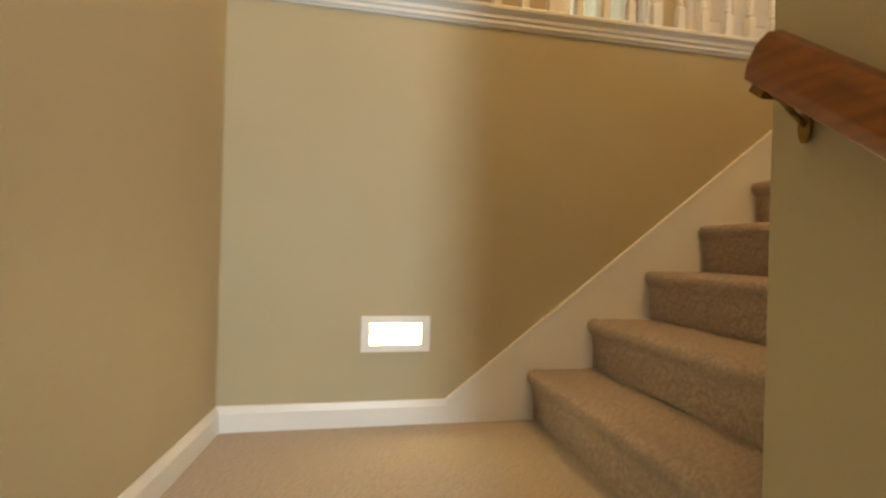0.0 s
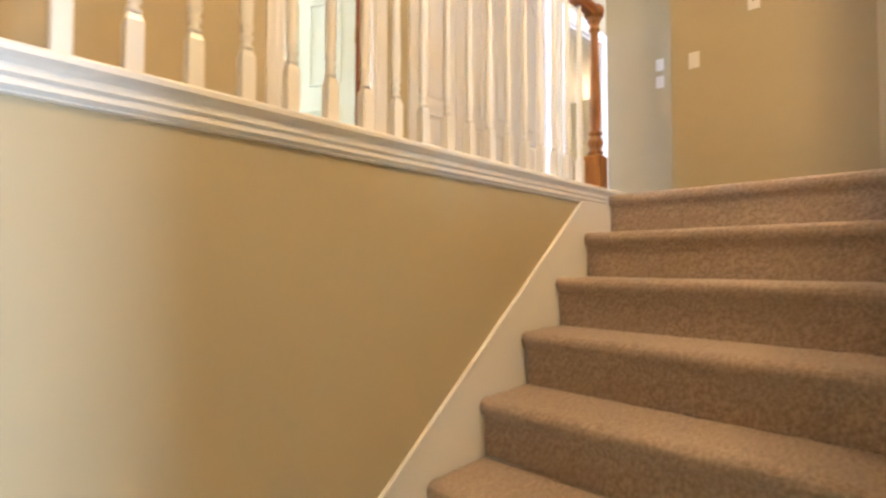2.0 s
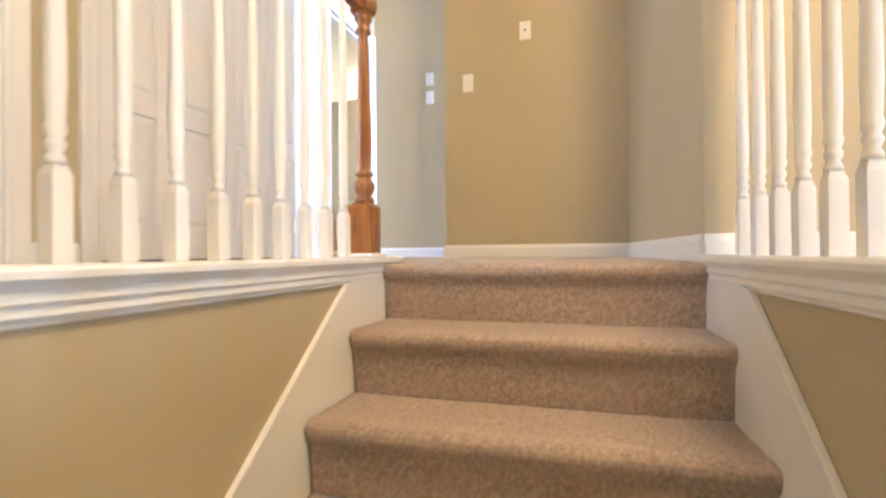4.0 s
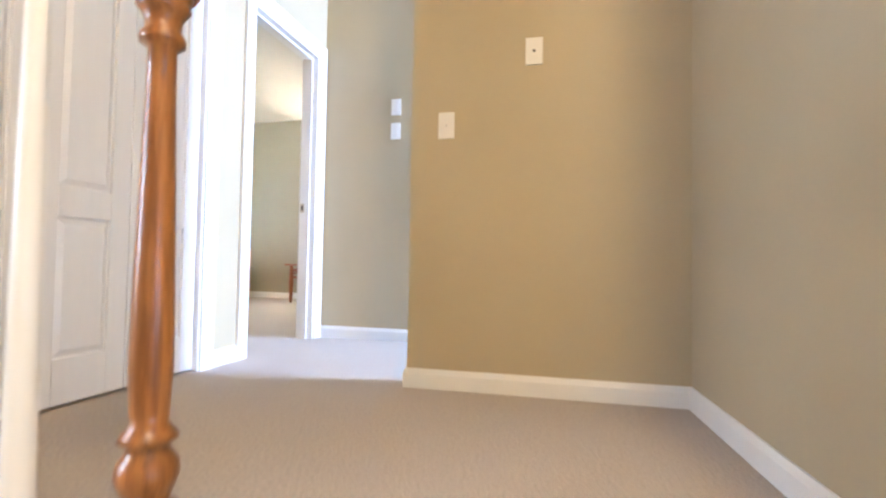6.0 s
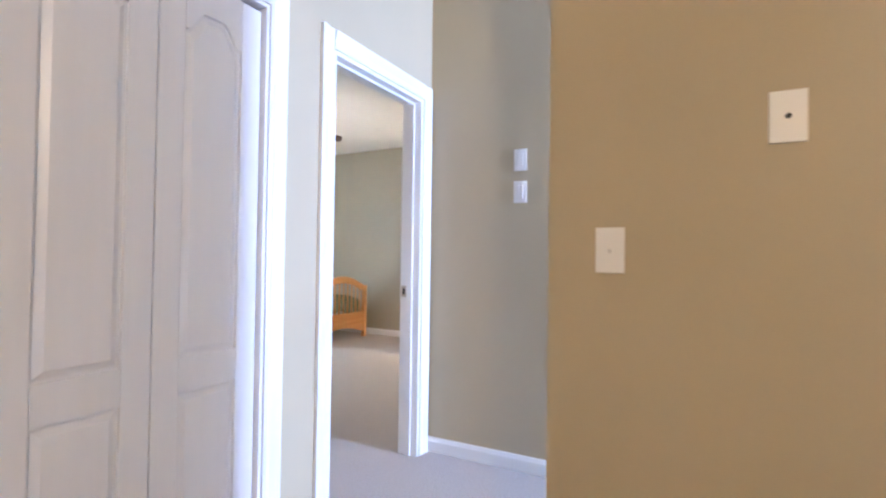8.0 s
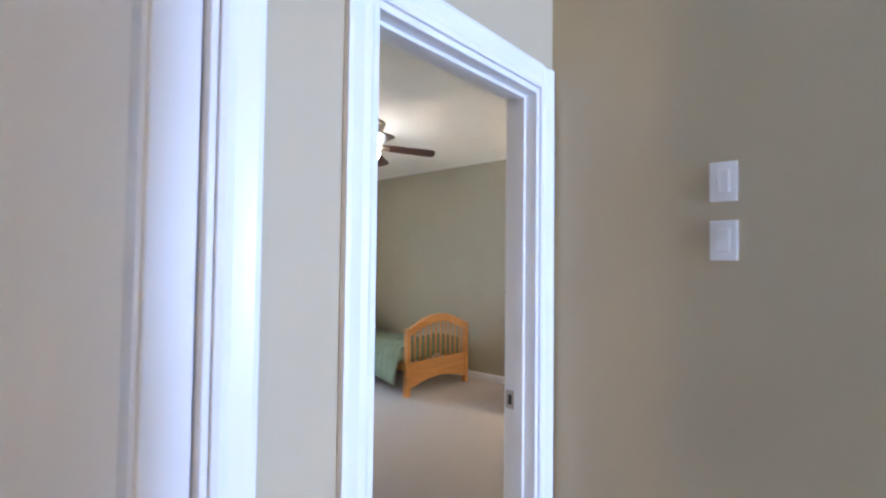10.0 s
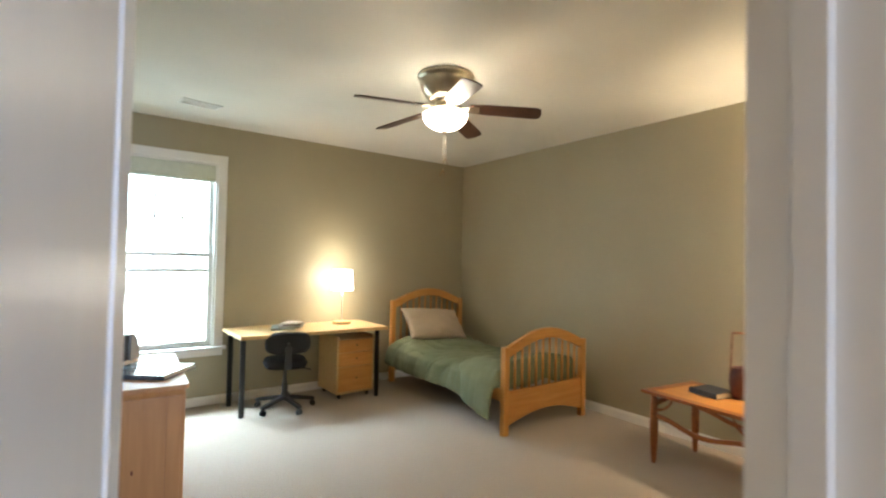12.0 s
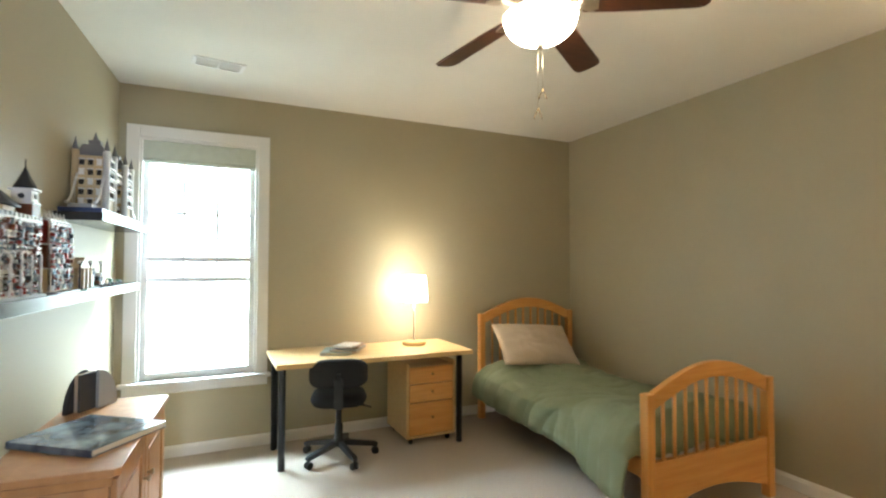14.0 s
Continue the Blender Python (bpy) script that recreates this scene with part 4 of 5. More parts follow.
# desk lamp
d = thing("table_lamp", "lit table lamp with a white drum shade", "table lamp", Matrix.Translation((4.515, 6.120, DZ)))
bm = B()
lathe(bm, [(0.0, 0.0), (0.095, 0.0), (0.098, 0.006), (0.098, 0.024), (0.092, 0.030), (0.0, 0.030)], 32)
part("base", bm, BIRCH, d, "round wooden base")
bm = B()
rod(bm, (0, 0, 0.03), (0, 0, 0.43), 0.006)
part("stem", bm, STEEL, d)


def shade_mesh(r0, r1, z0, z1):
    bm = B()
    t = bmesh.new()
    n = 40
    ring = [[t.verts.new((r * math.cos(2 * math.pi * i / n), r * math.sin(2 * math.pi * i / n), z)) for i in range(n)] for r, z in ((r0, z0), (r1, z1), (r1 - 0.003, z1), (r0 - 0.003, z0))]
    for k in range(4):
        a, c = ring[k], ring[(k + 1) % 4]
        for i in range(n):
            f = t.faces.new((a[i - 1], a[i], c[i], c[i - 1]))
            f.smooth = True
    bmesh.ops.recalc_face_normals(t, faces=t.faces)
    return merge(bm, t)


part("shade", shade_mesh(0.112, 0.095, 0.365, 0.575), SHADE, d, "glowing white drum shade")


def book(name, label, m, w, l, h, cover, cat="book"):
    d = thing(name, label, cat, m)
    bm = B()
    t = 0.003
    box(bm, 0, 0, 0, w, l, t, 0.001)
    box(bm, 0, 0, h - t, w, l, h, 0.001)
    box(bm, 0, 0, t, t * 1.2, l, h - t)
    part("cover", bm, cover, d)
    bm = B()
    box(bm, t * 1.2, 0.004, t, w - 0.004, l - 0.004, h - t)
    part("pages", bm, PAPER, d)
    return d


book("book", "pale blue book lying on the desk", Matrix.Translation((3.695, 5.920, DZ + 0.001)) @ Matrix.Rotation(radians(-20), 4, "Z"), 0.22, 0.27, 0.02, TEAL)
book("magazine", "grey magazine resting on a pale book", Matrix.Translation((3.765, 5.940, DZ + 0.0225)) @ Matrix.Rotation(radians(-32), 4, "Z"), 0.21, 0.27, 0.014, GREY, "magazine")
book("book", "dark thin book on the desk stack", Matrix.Translation((3.825, 5.970, DZ + 0.038)) @ Matrix.Rotation(radians(-28), 4, "Z"), 0.17, 0.22, 0.015, DBROWN)
book("book", "white paperback lying on the desk stack", Matrix.Translation((3.79, 5.93, DZ + 0.0545)) @ Matrix.Rotation(radians(-40), 4, "Z"), 0.14, 0.20, 0.012, PLATE)

# ---- office chair ----
d = thing("office_chair", "small black swivel chair on five castors", "office chair", Matrix.Translation((3.825, 5.870, 0)) @ Matrix.Rotation(radians(-14), 4, "Z"))
bm = B()
lathe(bm, [(0.0, 0.09), (0.045, 0.09), (0.045, 0.13), (0.030, 0.14), (0.030, 0.24), (0.020, 0.25), (0.020, 0.40), (0.0, 0.40)], 20)
part("gas_column", bm, BLACK, d)
for k in range(5):
    a = radians(78 + 72 * k)
    c, s = math.cos(a), math.sin(a)
    bm = B()
    prism(bm, [(0.03, 0.090), (0.27, 0.058), (0.285, 0.062), (0.285, 0.082), (0.26, 0.092), (0.03, 0.130)], -0.018, 0.018, "y", 0.004, Matrix.Rotation(a, 4, "Z"))
    leg = part("base_leg", bm, BLACK, d)
    bm = B()
    for q in (-0.014, 0.014):
        lathe(bm, [(0.0, -0.009), (0.022, -0.009), (0.026, -0.004), (0.026, 0.004), (0.022, 0.009), (0.0, 0.009)], 16, Matrix.Translation((0.268 * c, 0.268 * s, 0.026)) @ Matrix.Rotation(a, 4, "Z") @ Matrix.Translation((0, q, 0)) @ Matrix.Rotation(radians(90), 4, "X"))
    rod(bm, (0.268 * c, 0.268 * s, 0.03), (0.268 * c, 0.268 * s, 0.062), 0.007)
    part("castor", bm, BLACK, leg)


def cushion(w, l, h, n=24):
    t = bmesh.new()
    g = {}
    for s in (1, -1):
        for i in range(n + 1):
            for j in range(n + 1):
                u, v = 2 * i / n - 1, 2 * j / n - 1
                q = max(abs(u), abs(v), 1e-6)
                rr = (abs(u) ** 3.5 + abs(v) ** 3.5) ** (1 / 3.5) if q > 1e-5 else 1e-6
                k = q / max(rr, 1e-6)
                g[s, i, j] = t.verts.new((u * k * w / 2, v * k * l / 2, s * h / 2 * max(0.0, 1 - q ** 6) ** 0.5))
        for i in range(n):
            for j in range(n):
                f = (g[s, i, j], g[s, i + 1, j], g[s, i + 1, j + 1], g[s, i, j + 1])
                t.faces.new(f if s > 0 else f[::-1])
    bmesh.ops.remove_doubles(t, verts=t.verts, dist=0.0005)
    return t


o = part("seat", cushion(0.40, 0.40, 0.10), FABRIC, d, smooth=True)
o.location = (0, 0.0, 0.44)
o = part("backrest", cushion(0.40, 0.20, 0.06), FABRIC, d, smooth=True)
o.matrix_basis = Matrix.Translation((0, -0.22, 0.652)) @ Matrix.Rotation(radians(80), 4, "X")
bm = B()
tube(bm, [(0, 0.0, 0.40), (0, -0.16, 0.40), (0, -0.255, 0.44), (0, -0.265, 0.66)], 0.013, 10)
box(bm, -0.03, -0.275, 0.42, 0.03, -0.255, 0.62, 0.004)
part("back_bar", bm, BLACK, d)
bm = B()
box(bm, -0.08, -0.08, 0.385, 0.08, 0.08, 0.405, 0.003)
tube(bm, [(0.06, 0, 0.39), (0.19, -0.03, 0.375), (0.235, -0.03, 0.36)], 0.007, 8)
part("mechanism", bm, BLACK, d)

# ---- side table with vase and book ----
TM = Matrix.Translation((5.775, 2.775, 0)) @ Matrix.Rotation(radians(-8), 4, "Z")
d = thing("side_table", "cherry side table with a lighter inlaid top", "side table", TM)
a, l, z = 0.30, 0.43, 0.52
bm = B()
for q in ((-a, -l, a, -l + 0.07), (-a, l - 0.07, a, l), (-a, -l + 0.07, -a + 0.07, l - 0.07), (a - 0.07, -l + 0.07, a, l - 0.07)):
    box(bm, q[0], q[1], z - 0.022, q[2], q[3], z, 0.003)
part("top_frame", bm, CHERRY, d)
bm = B()
box(bm, -a + 0.07, -l + 0.07, z - 0.018, a - 0.07, l - 0.07, z - 0.001, 0.001)
part("inlaid_panel", bm, INLAY, d, "light golden inlaid panel")
for x in (-a + 0.06, a - 0.06):
    for y in (-l + 0.07, l - 0.07):
        bm = B()
        lathe(bm, [(0.014, 0), (0.018, 0.02), (0.026, 0.14), (0.030, 0.26), (0.027, 0.38), (0.021, z - 0.022)], 16, Matrix.Translation((x, y, 0)))
        part("leg", bm, CHERRY, d)
for y in (-l + 0.07, l - 0.07):
    bm = B()
    k = 12
    w = 2 * a - 0.16
    lo = [(-a + 0.08 + w * i / k, 0.41 + 0.03 * math.sin(math.pi * i / k)) for i in range(k + 1)]
    prism(bm, lo + [(p[0], p[1] + 0.035) for p in lo[::-1]], y - 0.010, y + 0.010, "y", 0.002)
    part("end_rail", bm, CHERRY, d)
for x in (-a + 0.06, a - 0.06):
    bm = B()
    k = 18
    w = 2 * l - 0.17
    lo = [(-l + 0.085 + w * i / k, 0.33 - 0.055 * math.sin(math.pi * i / k) ** 2) for i in range(k + 1)]
    prism(bm, lo + [(p[0], p[1] + 0.03) for p in lo[::-1]], x - 0.010, x + 0.010, "x", 0.002)
    part("curved_stretcher", bm, CHERRY, d)
    for e in (-1, 1):
        bm = B()
        k = 8
        ar = [(e * (l - 0.085 - 0.13 * math.sin(math.pi / 2 * i / k)), z - 0.022 - 0.10 * math.cos(math.pi / 2 * i / k) ** 1.2) for i in range(k + 1)]
        prism(bm, ar + [(p[0] + e * 0.004, p[1] - 0.020) for p in ar[::-1]], x - 0.008, x + 0.008, "x")
        part("curved_brace", bm, CHERRY, d)
d = thing("vase", "dark red clay vase with a tall basket handle", "vase", Matrix.Translation((5.885, 2.708, 0.521)))
bm = B()
lathe(bm, [(0.0, 0.0), (0.044, 0.0), (0.050, 0.01), (0.060, 0.05), (0.069, 0.11), (0.068, 0.16), (0.058, 0.195), (0.054, 0.205), (0.057, 0.215), (0.048, 0.215), (0.045, 0.20), (0.0, 0.15)], 32)
part("body", bm, CLAY, d, smooth=True)
bm = B()
for s in (-1, 1):
    tube(bm, [(s * 0.045, -s * 0.045, 0.17), (s * 0.040, -s * 0.040, 0.34), (s * 0.036, -s * 0.036, 0.455)], 0.006, 8)
tube(bm, [(-0.036, 0.036, 0.452), (0.036, -0.036, 0.452)], 0.007, 8)
part("handle", bm, DBROWN, d, "thin brown stick handle")
book("book", "navy hardback lying on the side table", Matrix.Translation((5.712, 2.788, 0.521)) @ Matrix.Rotation(radians(-14), 4, "Z"), 0.20, 0.22, 0.038, NAVY)

# ---- floor lamp ----
d = thing("floor_lamp", "floor lamp with a lit white drum shade", "floor lamp", Matrix.Translation((5.995, 2.270, 0)))
bm = B()
lathe(bm, [(0.0, 0.0), (0.14, 0.0), (0.145, 0.008), (0.14, 0.022), (0.02, 0.03), (0.0, 0.03)], 32)
part("base", bm, STEEL, d)
bm = B()
rod(bm, (0, 0, 0.03), (0, 0, 1.40), 0.011)
part("pole", bm, STEEL, d)
part("shade", shade_mesh(0.20, 0.18, 1.27, 1.68), FLOORSHADE, d, "glowing white drum shade")

# ---- cabinet on the west wall ----
d = thing("cabinet", "low maple cabinet with panelled doors", "cabinet", WL @ Matrix.Translation((0, 0.21, 0)))
cl, cdp, cz = 1.0, 0.48, 0.735
bm = B()
box(bm, 0.115, 0.02, 0.0, cdp, cl - 0.02, cz - 0.025, 0.003)
part("body", bm, CAB, d)
bm = B()
for q in ((0.116, 0.002, 0.170, cz - 0.060), (cdp - 0.070, 0.002, cdp - 0.001, cz - 0.060), (0.170, 0.002, cdp - 0.070, 0.080), (0.170, cz - 0.120, cdp - 0.070, cz - 0.060)):
    box(bm, q[0], 0.013, q[1], q[2], 0.0215, q[3], 0.002)
part("side_panel", bm, CAB, d)
bm = B()
prism(bm, [(0.021, cz - 0.060), (0.012, cz - 0.058), (0.004, cz - 0.040), (0.001, cz - 0.026), (0.021, cz - 0.026)], 0.112, cdp + 0.01, "x")
part("cornice", bm, CAB, d)
bm = B()
prism(bm, [(0.105, 0.0), (cdp + 0.02, 0.0), (cdp + 0.035, 0.02), (cdp + 0.035, cl - 0.02), (cdp + 0.02, cl), (0.105, cl)], cz - 0.025, cz, "z", 0.003)
part("top", bm, CAB, d)
for k in range(2):
    ya = 0.035 + k * 0.47
    bm = B()
    for q in ((ya, 0.06, ya + 0.06, 0.69), (ya + 0.40, 0.06, ya + 0.46, 0.69), (ya + 0.06, 0.06, ya + 0.40, 0.12), (ya + 0.06, 0.63, ya + 0.40, 0.69)):
        box(bm, cdp, q[0], q[1], cdp + 0.02, q[2], q[3], 0.003)
    o = part("door", bm, CAB, d)
    bm = B()
    box(bm, cdp, ya + 0.055, 0.115, cdp + 0.010, ya + 0.405, 0.635)
    box(bm, cdp + 0.005, ya + 0.09, 0.15, cdp + 0.017, ya + 0.37, 0.60, 0.006)
    part("door_panel", bm, CAB, o)
    bm = B()
    lathe(bm, [(0.006, 0), (0.006, 0.012), (0.014, 0.02), (0.012, 0.027), (0.0, 0.029)], 16, Matrix.Translation((cdp + 0.02, ya + (0.43 if k == 0 else 0.03), 0.52)) @ Matrix.Rotation(radians(90), 4, "Y"))
    part("knob", bm, NICKEL, o)
bm = B()
lathe(bm, [(0.0, 0.0), (0.008, 0.0), (0.008, 0.0012), (0.0, 0.0012)], 10, Matrix.Translation((0.26, 0.0195, 0.30)) @ Matrix.Rotation(radians(90), 4, "X") @ Matrix.Diagonal((0.7, 1.8, 1, 1)))
part("knot", bm, DBROWN, d)
# large picture book and bookend on it
book("picture_book", "large dark glossy picture book on the cabinet", Matrix.Translation((2.595, 4.320, cz + 0.001)) @ Matrix.Rotation(radians(52), 4, "Z"), 0.34, 0.38, 0.026, PHOTO)
d = thing("bookend", "half-round dark bookend with slim books", "bookend", WL @ Matrix.Translation((0.19, 1.06, cz + 0.001)) @ Matrix.Rotation(radians(-25), 4, "Z") @ Matrix.Diagonal((0.8, 0.8, 0.82, 1)))
k = 14
arc = [(0.15 * math.cos(math.pi / 2 + math.pi / 2 * i / k), 0.215 * math.sin(math.pi / 2 + math.pi / 2 * i / k)) for i in range(k + 1)]
bm = B()
prism(bm, arc + [(0, 0)], -0.012, 0.012, "x", 0.002)
part("plate", bm, BLACK, d)
bm = B()
prism(bm, [(-p[0], p[1]) for p in arc] + [(0, 0)], 0.012, 0.030, "x", 0.002, Matrix.Translation((0.05, 0.0, 0)))
part("second_plate", bm, GREY, d)
for q, mt in ((0.014, LINEN), (0.034, BLACK)):
    bm = B()
    box(bm, q, -0.10, 0.0, q + 0.018, 0.03, 0.205, 0.002)
    part("slim_book", bm, mt, d)


# ---- shelves and toy-brick models ----
def shelf(label, y0, y1, z0, z1):
    bm = B()
    box(bm, 0.002, y0, z0, 0.208, y1, z1, 0.003)
    o = tagged(new("wall_shelf", mesh_of("wall_shelf", bm, LACQUER)), label, "shelf", group="floating shelves")
    o.matrix_basis = WL


shelf("long black floating wall shelf", 0.0, 2.05, 1.237, 1.287)
shelf("short black floating wall shelf near the window", 1.19, 2.25, 1.622, 1.664)
SZ, UZ = 1.288, 1.665


def studs(bm, x0, y0, x1, y1, z, p=0.016):
    nx, ny = max(1, int((x1 - x0) / p)), max(1, int((y1 - y0) / p))
    for i in range(nx):
        for j in range(ny):
            lathe(bm, [(0.0048, 0), (0.0048, 0.0035), (0.0, 0.0036)], 8, Matrix.Translation((x0 + (i + 0.5) * (x1 - x0) / nx, y0 + (j + 0.5) * (y1 - y0) / ny, z)))


def spire(bm, x, y, z, r, h, seg=8):
    lathe(bm, [(r, 0), (r * 0.92, h * 0.12), (r * 0.35, h * 0.62), (r * 0.12, h * 0.88), (0, h)], seg, Matrix.Translation((x, y, z)))


def windows(parent, mt, xface, y0, y1, z0, floors, cols, fh, frame):
    """Rows of framed little windows on a face towards +x."""
    for fl in range(floors):
        for c in range(cols):
            yc = y0 + (y1 - y0) * (c + 0.5) / cols
            w = (y1 - y0) / cols * 0.32
            z = z0 + fl * fh
            bm = B()
            box(bm, xface, yc - w, z, xface + 0.006, yc + w, z + fh * 0.62)
            o = part("window", bm, mt, parent)
            bm = B()
            box(bm, xface, yc - w - 0.004, z + fh * 0.62, xface + 0.012, yc + w + 0.004, z + fh * 0.68)
            part("lintel", bm, frame, o)
            bm = B()
            box(bm, xface, yc - w - 0.004, z - 0.006, xface + 0.012, yc + w + 0.004, z)
            part("sill", bm, frame, o)


def model(name, label, y, z, x=0.02):
    return thing(name, label, "toy building", WL @ Matrix.Translation((x, y, z)), group="toy-brick models")


# white brick, with the shade on the town hall's near side in its colour
WHTSHADE = mat("sand_grey_brick_plastic", (0.50, 0.46, 0.38), 0.3)
# town hall with a steeple, red and white back
d = model("toy_building", "red and white toy-brick town hall with a black steeple", 0.14, SZ)
bm = B()
box(bm, 0, 0, 0, 0.17, 0.42, 0.008)
part("baseplate", bm, GREY, d)
bm = B()
box(bm, 0.02, 0.01, 0.008, 0.155, 0.41, 0.165, 0.001)
part("ground_floor", bm, WHTSHADE, d)
bm = B()
box(bm, 0.022, 0.012, 0.166, 0.150, 0.405, 0.212, 0.001)
box(bm, 0.022, 0.012, 0.224, 0.150, 0.405, 0.265, 0.001)
part("red_storey", bm, RED, d)
bm = B()
box(bm, 0.018, 0.008, 0.212, 0.155, 0.41, 0.224, 0.001)
box(bm, 0.018, 0.008, 0.265, 0.158, 0.412, 0.276, 0.001)
for j in range(12):
    box(bm, 0.148, 0.02 + j * 0.033, 0.276, 0.158, 0.036 + j * 0.033, 0.290)
part("cornice", bm, WHT, d)
windows(d, DARKGAP, 0.152, 0.03, 0.40, 0.03, 2, 5, 0.075, WHT)
windows(d, DBROWN, 0.150, 0.03, 0.40, 0.178, 2, 6, 0.05, WHT)
for j in range(5):
    bm = B()
    rod(bm, (0.168, 0.05 + j * 0.08, 0.008), (0.168, 0.05 + j * 0.08, 0.15), 0.005, seg=8)
    part("column", bm, WHT, d)
bm = B()
box(bm, 0.075, 0.350, 0.277, 0.145, 0.418, 0.335, 0.001)
tw = part("tower", bm, DBROWN, d)
bm = B()
box(bm, 0.070, 0.345, 0.335, 0.150, 0.423, 0.342)
box(bm, 0.080, 0.355, 0.342, 0.140, 0.413, 0.385, 0.001)
box(bm, 0.072, 0.347, 0.385, 0.148, 0.421, 0.392)
part("belfry", bm, WHT, tw)
bm = B()
spire(bm, 0.11, 0.384, 0.393, 0.038, 0.085)
rod(bm, (0.11, 0.384, 0.47), (0.11, 0.384, 0.50), 0.002, seg=6)
part("steeple", bm, BLACK, tw)
for q in (Matrix.Translation((0.1405, 0.384, 0.364)) @ Matrix.Rotation(radians(90), 4, "Y"), Matrix.Translation((0.11, 0.3545, 0.364)) @ Matrix.Rotation(radians(90), 4, "X")):
    bm = B()
    lathe(bm, [(0.0, 0.0), (0.010, 0.0), (0.010, 0.003), (0.0, 0.003)], 16, q)
    part("clock", bm, BLACK, tw)
bm = B()
box(bm, 0.045, 0.165, 0.277, 0.130, 0.255, 0.312, 0.001)
o = part("roof_storey", bm, TAN, d)
bm = B()
lathe(bm, [(0.078, 0), (0.074, 0.008), (0.022, 0.052), (0.0, 0.060)], 4, Matrix.Translation((0.088, 0.21, 0.312)) @ Matrix.Rotation(radians(45), 4, "Z"))
part("hipped_roof", bm, BLACK, o)
bm = B()
box(bm, 0.020, 0.03, 0.277, 0.080, 0.115, 0.296, 0.002)
box(bm, 0.080, 0.05, 0.277, 0.125, 0.115, 0.318, 0.008)
part("roof_turret", bm, DBROWN, d)

d = model("toy_building", "white ornate toy-brick department store", 0.62, SZ)
bm = B()
box(bm, 0, 0, 0, 0.19, 0.26, 0.008)
part("baseplate", bm, GREY, d)
for fl in range(3):
    bm = B()
    ins = 0.006 * fl
    box(bm, 0.02, 0.01 + ins, 0.008 + fl * 0.095, 0.15 - ins, 0.25 - ins, 0.098 + fl * 0.095, 0.001)
    o = part("storey", bm, (TAN, DBROWN, RED)[fl], d)
    bm = B()
    box(bm, 0.014, 0.004 + ins, 0.098 + fl * 0.095, 0.162 - ins, 0.256 - ins, 0.103 + fl * 0.095)
    for j in range(7):
        box(bm, 0.156 - ins, 0.012 + ins + j * 0.035, 0.085 + fl * 0.095, 0.166 - ins, 0.024 + ins + j * 0.035, 0.098 + fl * 0.095)
        rod(bm, (0.158 - ins, 0.018 + ins + j * 0.035, 0.012 + fl * 0.095), (0.158 - ins, 0.018 + ins + j * 0.035, 0.085 + fl * 0.095), 0.0035, seg=6)
    part("cornice", bm, WHT, o)
windows(d, DARKGAP, 0.151, 0.02, 0.24, 0.025, 1, 4, 0.095, WHT)
windows(d, DBROWN, 0.146, 0.02, 0.24, 0.12, 2, 4, 0.095, WHT)
bm = B()
for j in range(6):
    spire(bm, 0.13, 0.03 + j * 0.04, 0.298, 0.010, 0.035, 6)
    box(bm, 0.118, 0.022 + j * 0.04, 0.293, 0.142, 0.038 + j * 0.04, 0.299)
part("finials", bm, WHT, d)

d = model("toy_building", "small tan toy-brick house with a gable", 0.93, SZ)
bm = B()
box(bm, 0, 0, 0, 0.20, 0.17, 0.006)
part("baseplate", bm, DGREEN, d)
bm = B()
box(bm, 0.05, 0.015, 0.006, 0.16, 0.155, 0.10, 0.001)
part("walls", bm, TAN, d)
bm = B()
prism(bm, [(0.005, 0.10), (0.165, 0.10), (0.085, 0.148)], 0.045, 0.168, "x", 0.001)
part("gable_roof", bm, TAN, d)
for j in (0.03, 0.085, 0.14):
    bm = B()
    box(bm, 0.165, j - 0.008, 0.006, 0.181, j + 0.008, 0.10, 0.001)
    part("pillar", bm, TAN, d)
bm = B()
box(bm, 0.160, 0.045, 0.008, 0.163, 0.072, 0.07)
box(bm, 0.160, 0.10, 0.008, 0.163, 0.127, 0.07)
part("doorway", bm, DBROWN, d)

d = model("toy_building", "tiny toy-brick kiosk with a dark roof", 1.22, SZ)
bm = B()
box(bm, 0.03, 0, 0, 0.15, 0.10, 0.004)
part("baseplate", bm, GREY, d)
bm = B()
box(bm, 0.07, 0.02, 0.004, 0.13, 0.08, 0.062, 0.001)
part("walls", bm, WHT, d)
bm = B()
prism(bm, [(0.010, 0.062), (0.09, 0.062), (0.05, 0.098)], 0.062, 0.138, "x", 0.001)
part("roof", bm, BLACK, d)
for y, x in ((1.16, 0.17), (1.38, 0.16), (0.90, 0.20)):
    d = model("toy_street_lamp", "black toy-brick street lamp", y, SZ, x)
    bm = B()
    lathe(bm, [(0.0, 0.0), (0.010, 0.0), (0.010, 0.005), (0.004, 0.012), (0.003, 0.115), (0.007, 0.12), (0.008, 0.128), (0.0, 0.13)], 10)
    part("post", bm, BLACK, d)
    bm = B()
    for s in (-1, 1):
        lathe(bm, [(0.0, 0.0), (0.007, 0.003), (0.007, 0.012), (0.0, 0.017)], 10, Matrix.Translation((0, s * 0.014, 0.118)))
    part("globes", bm, WHT, d)
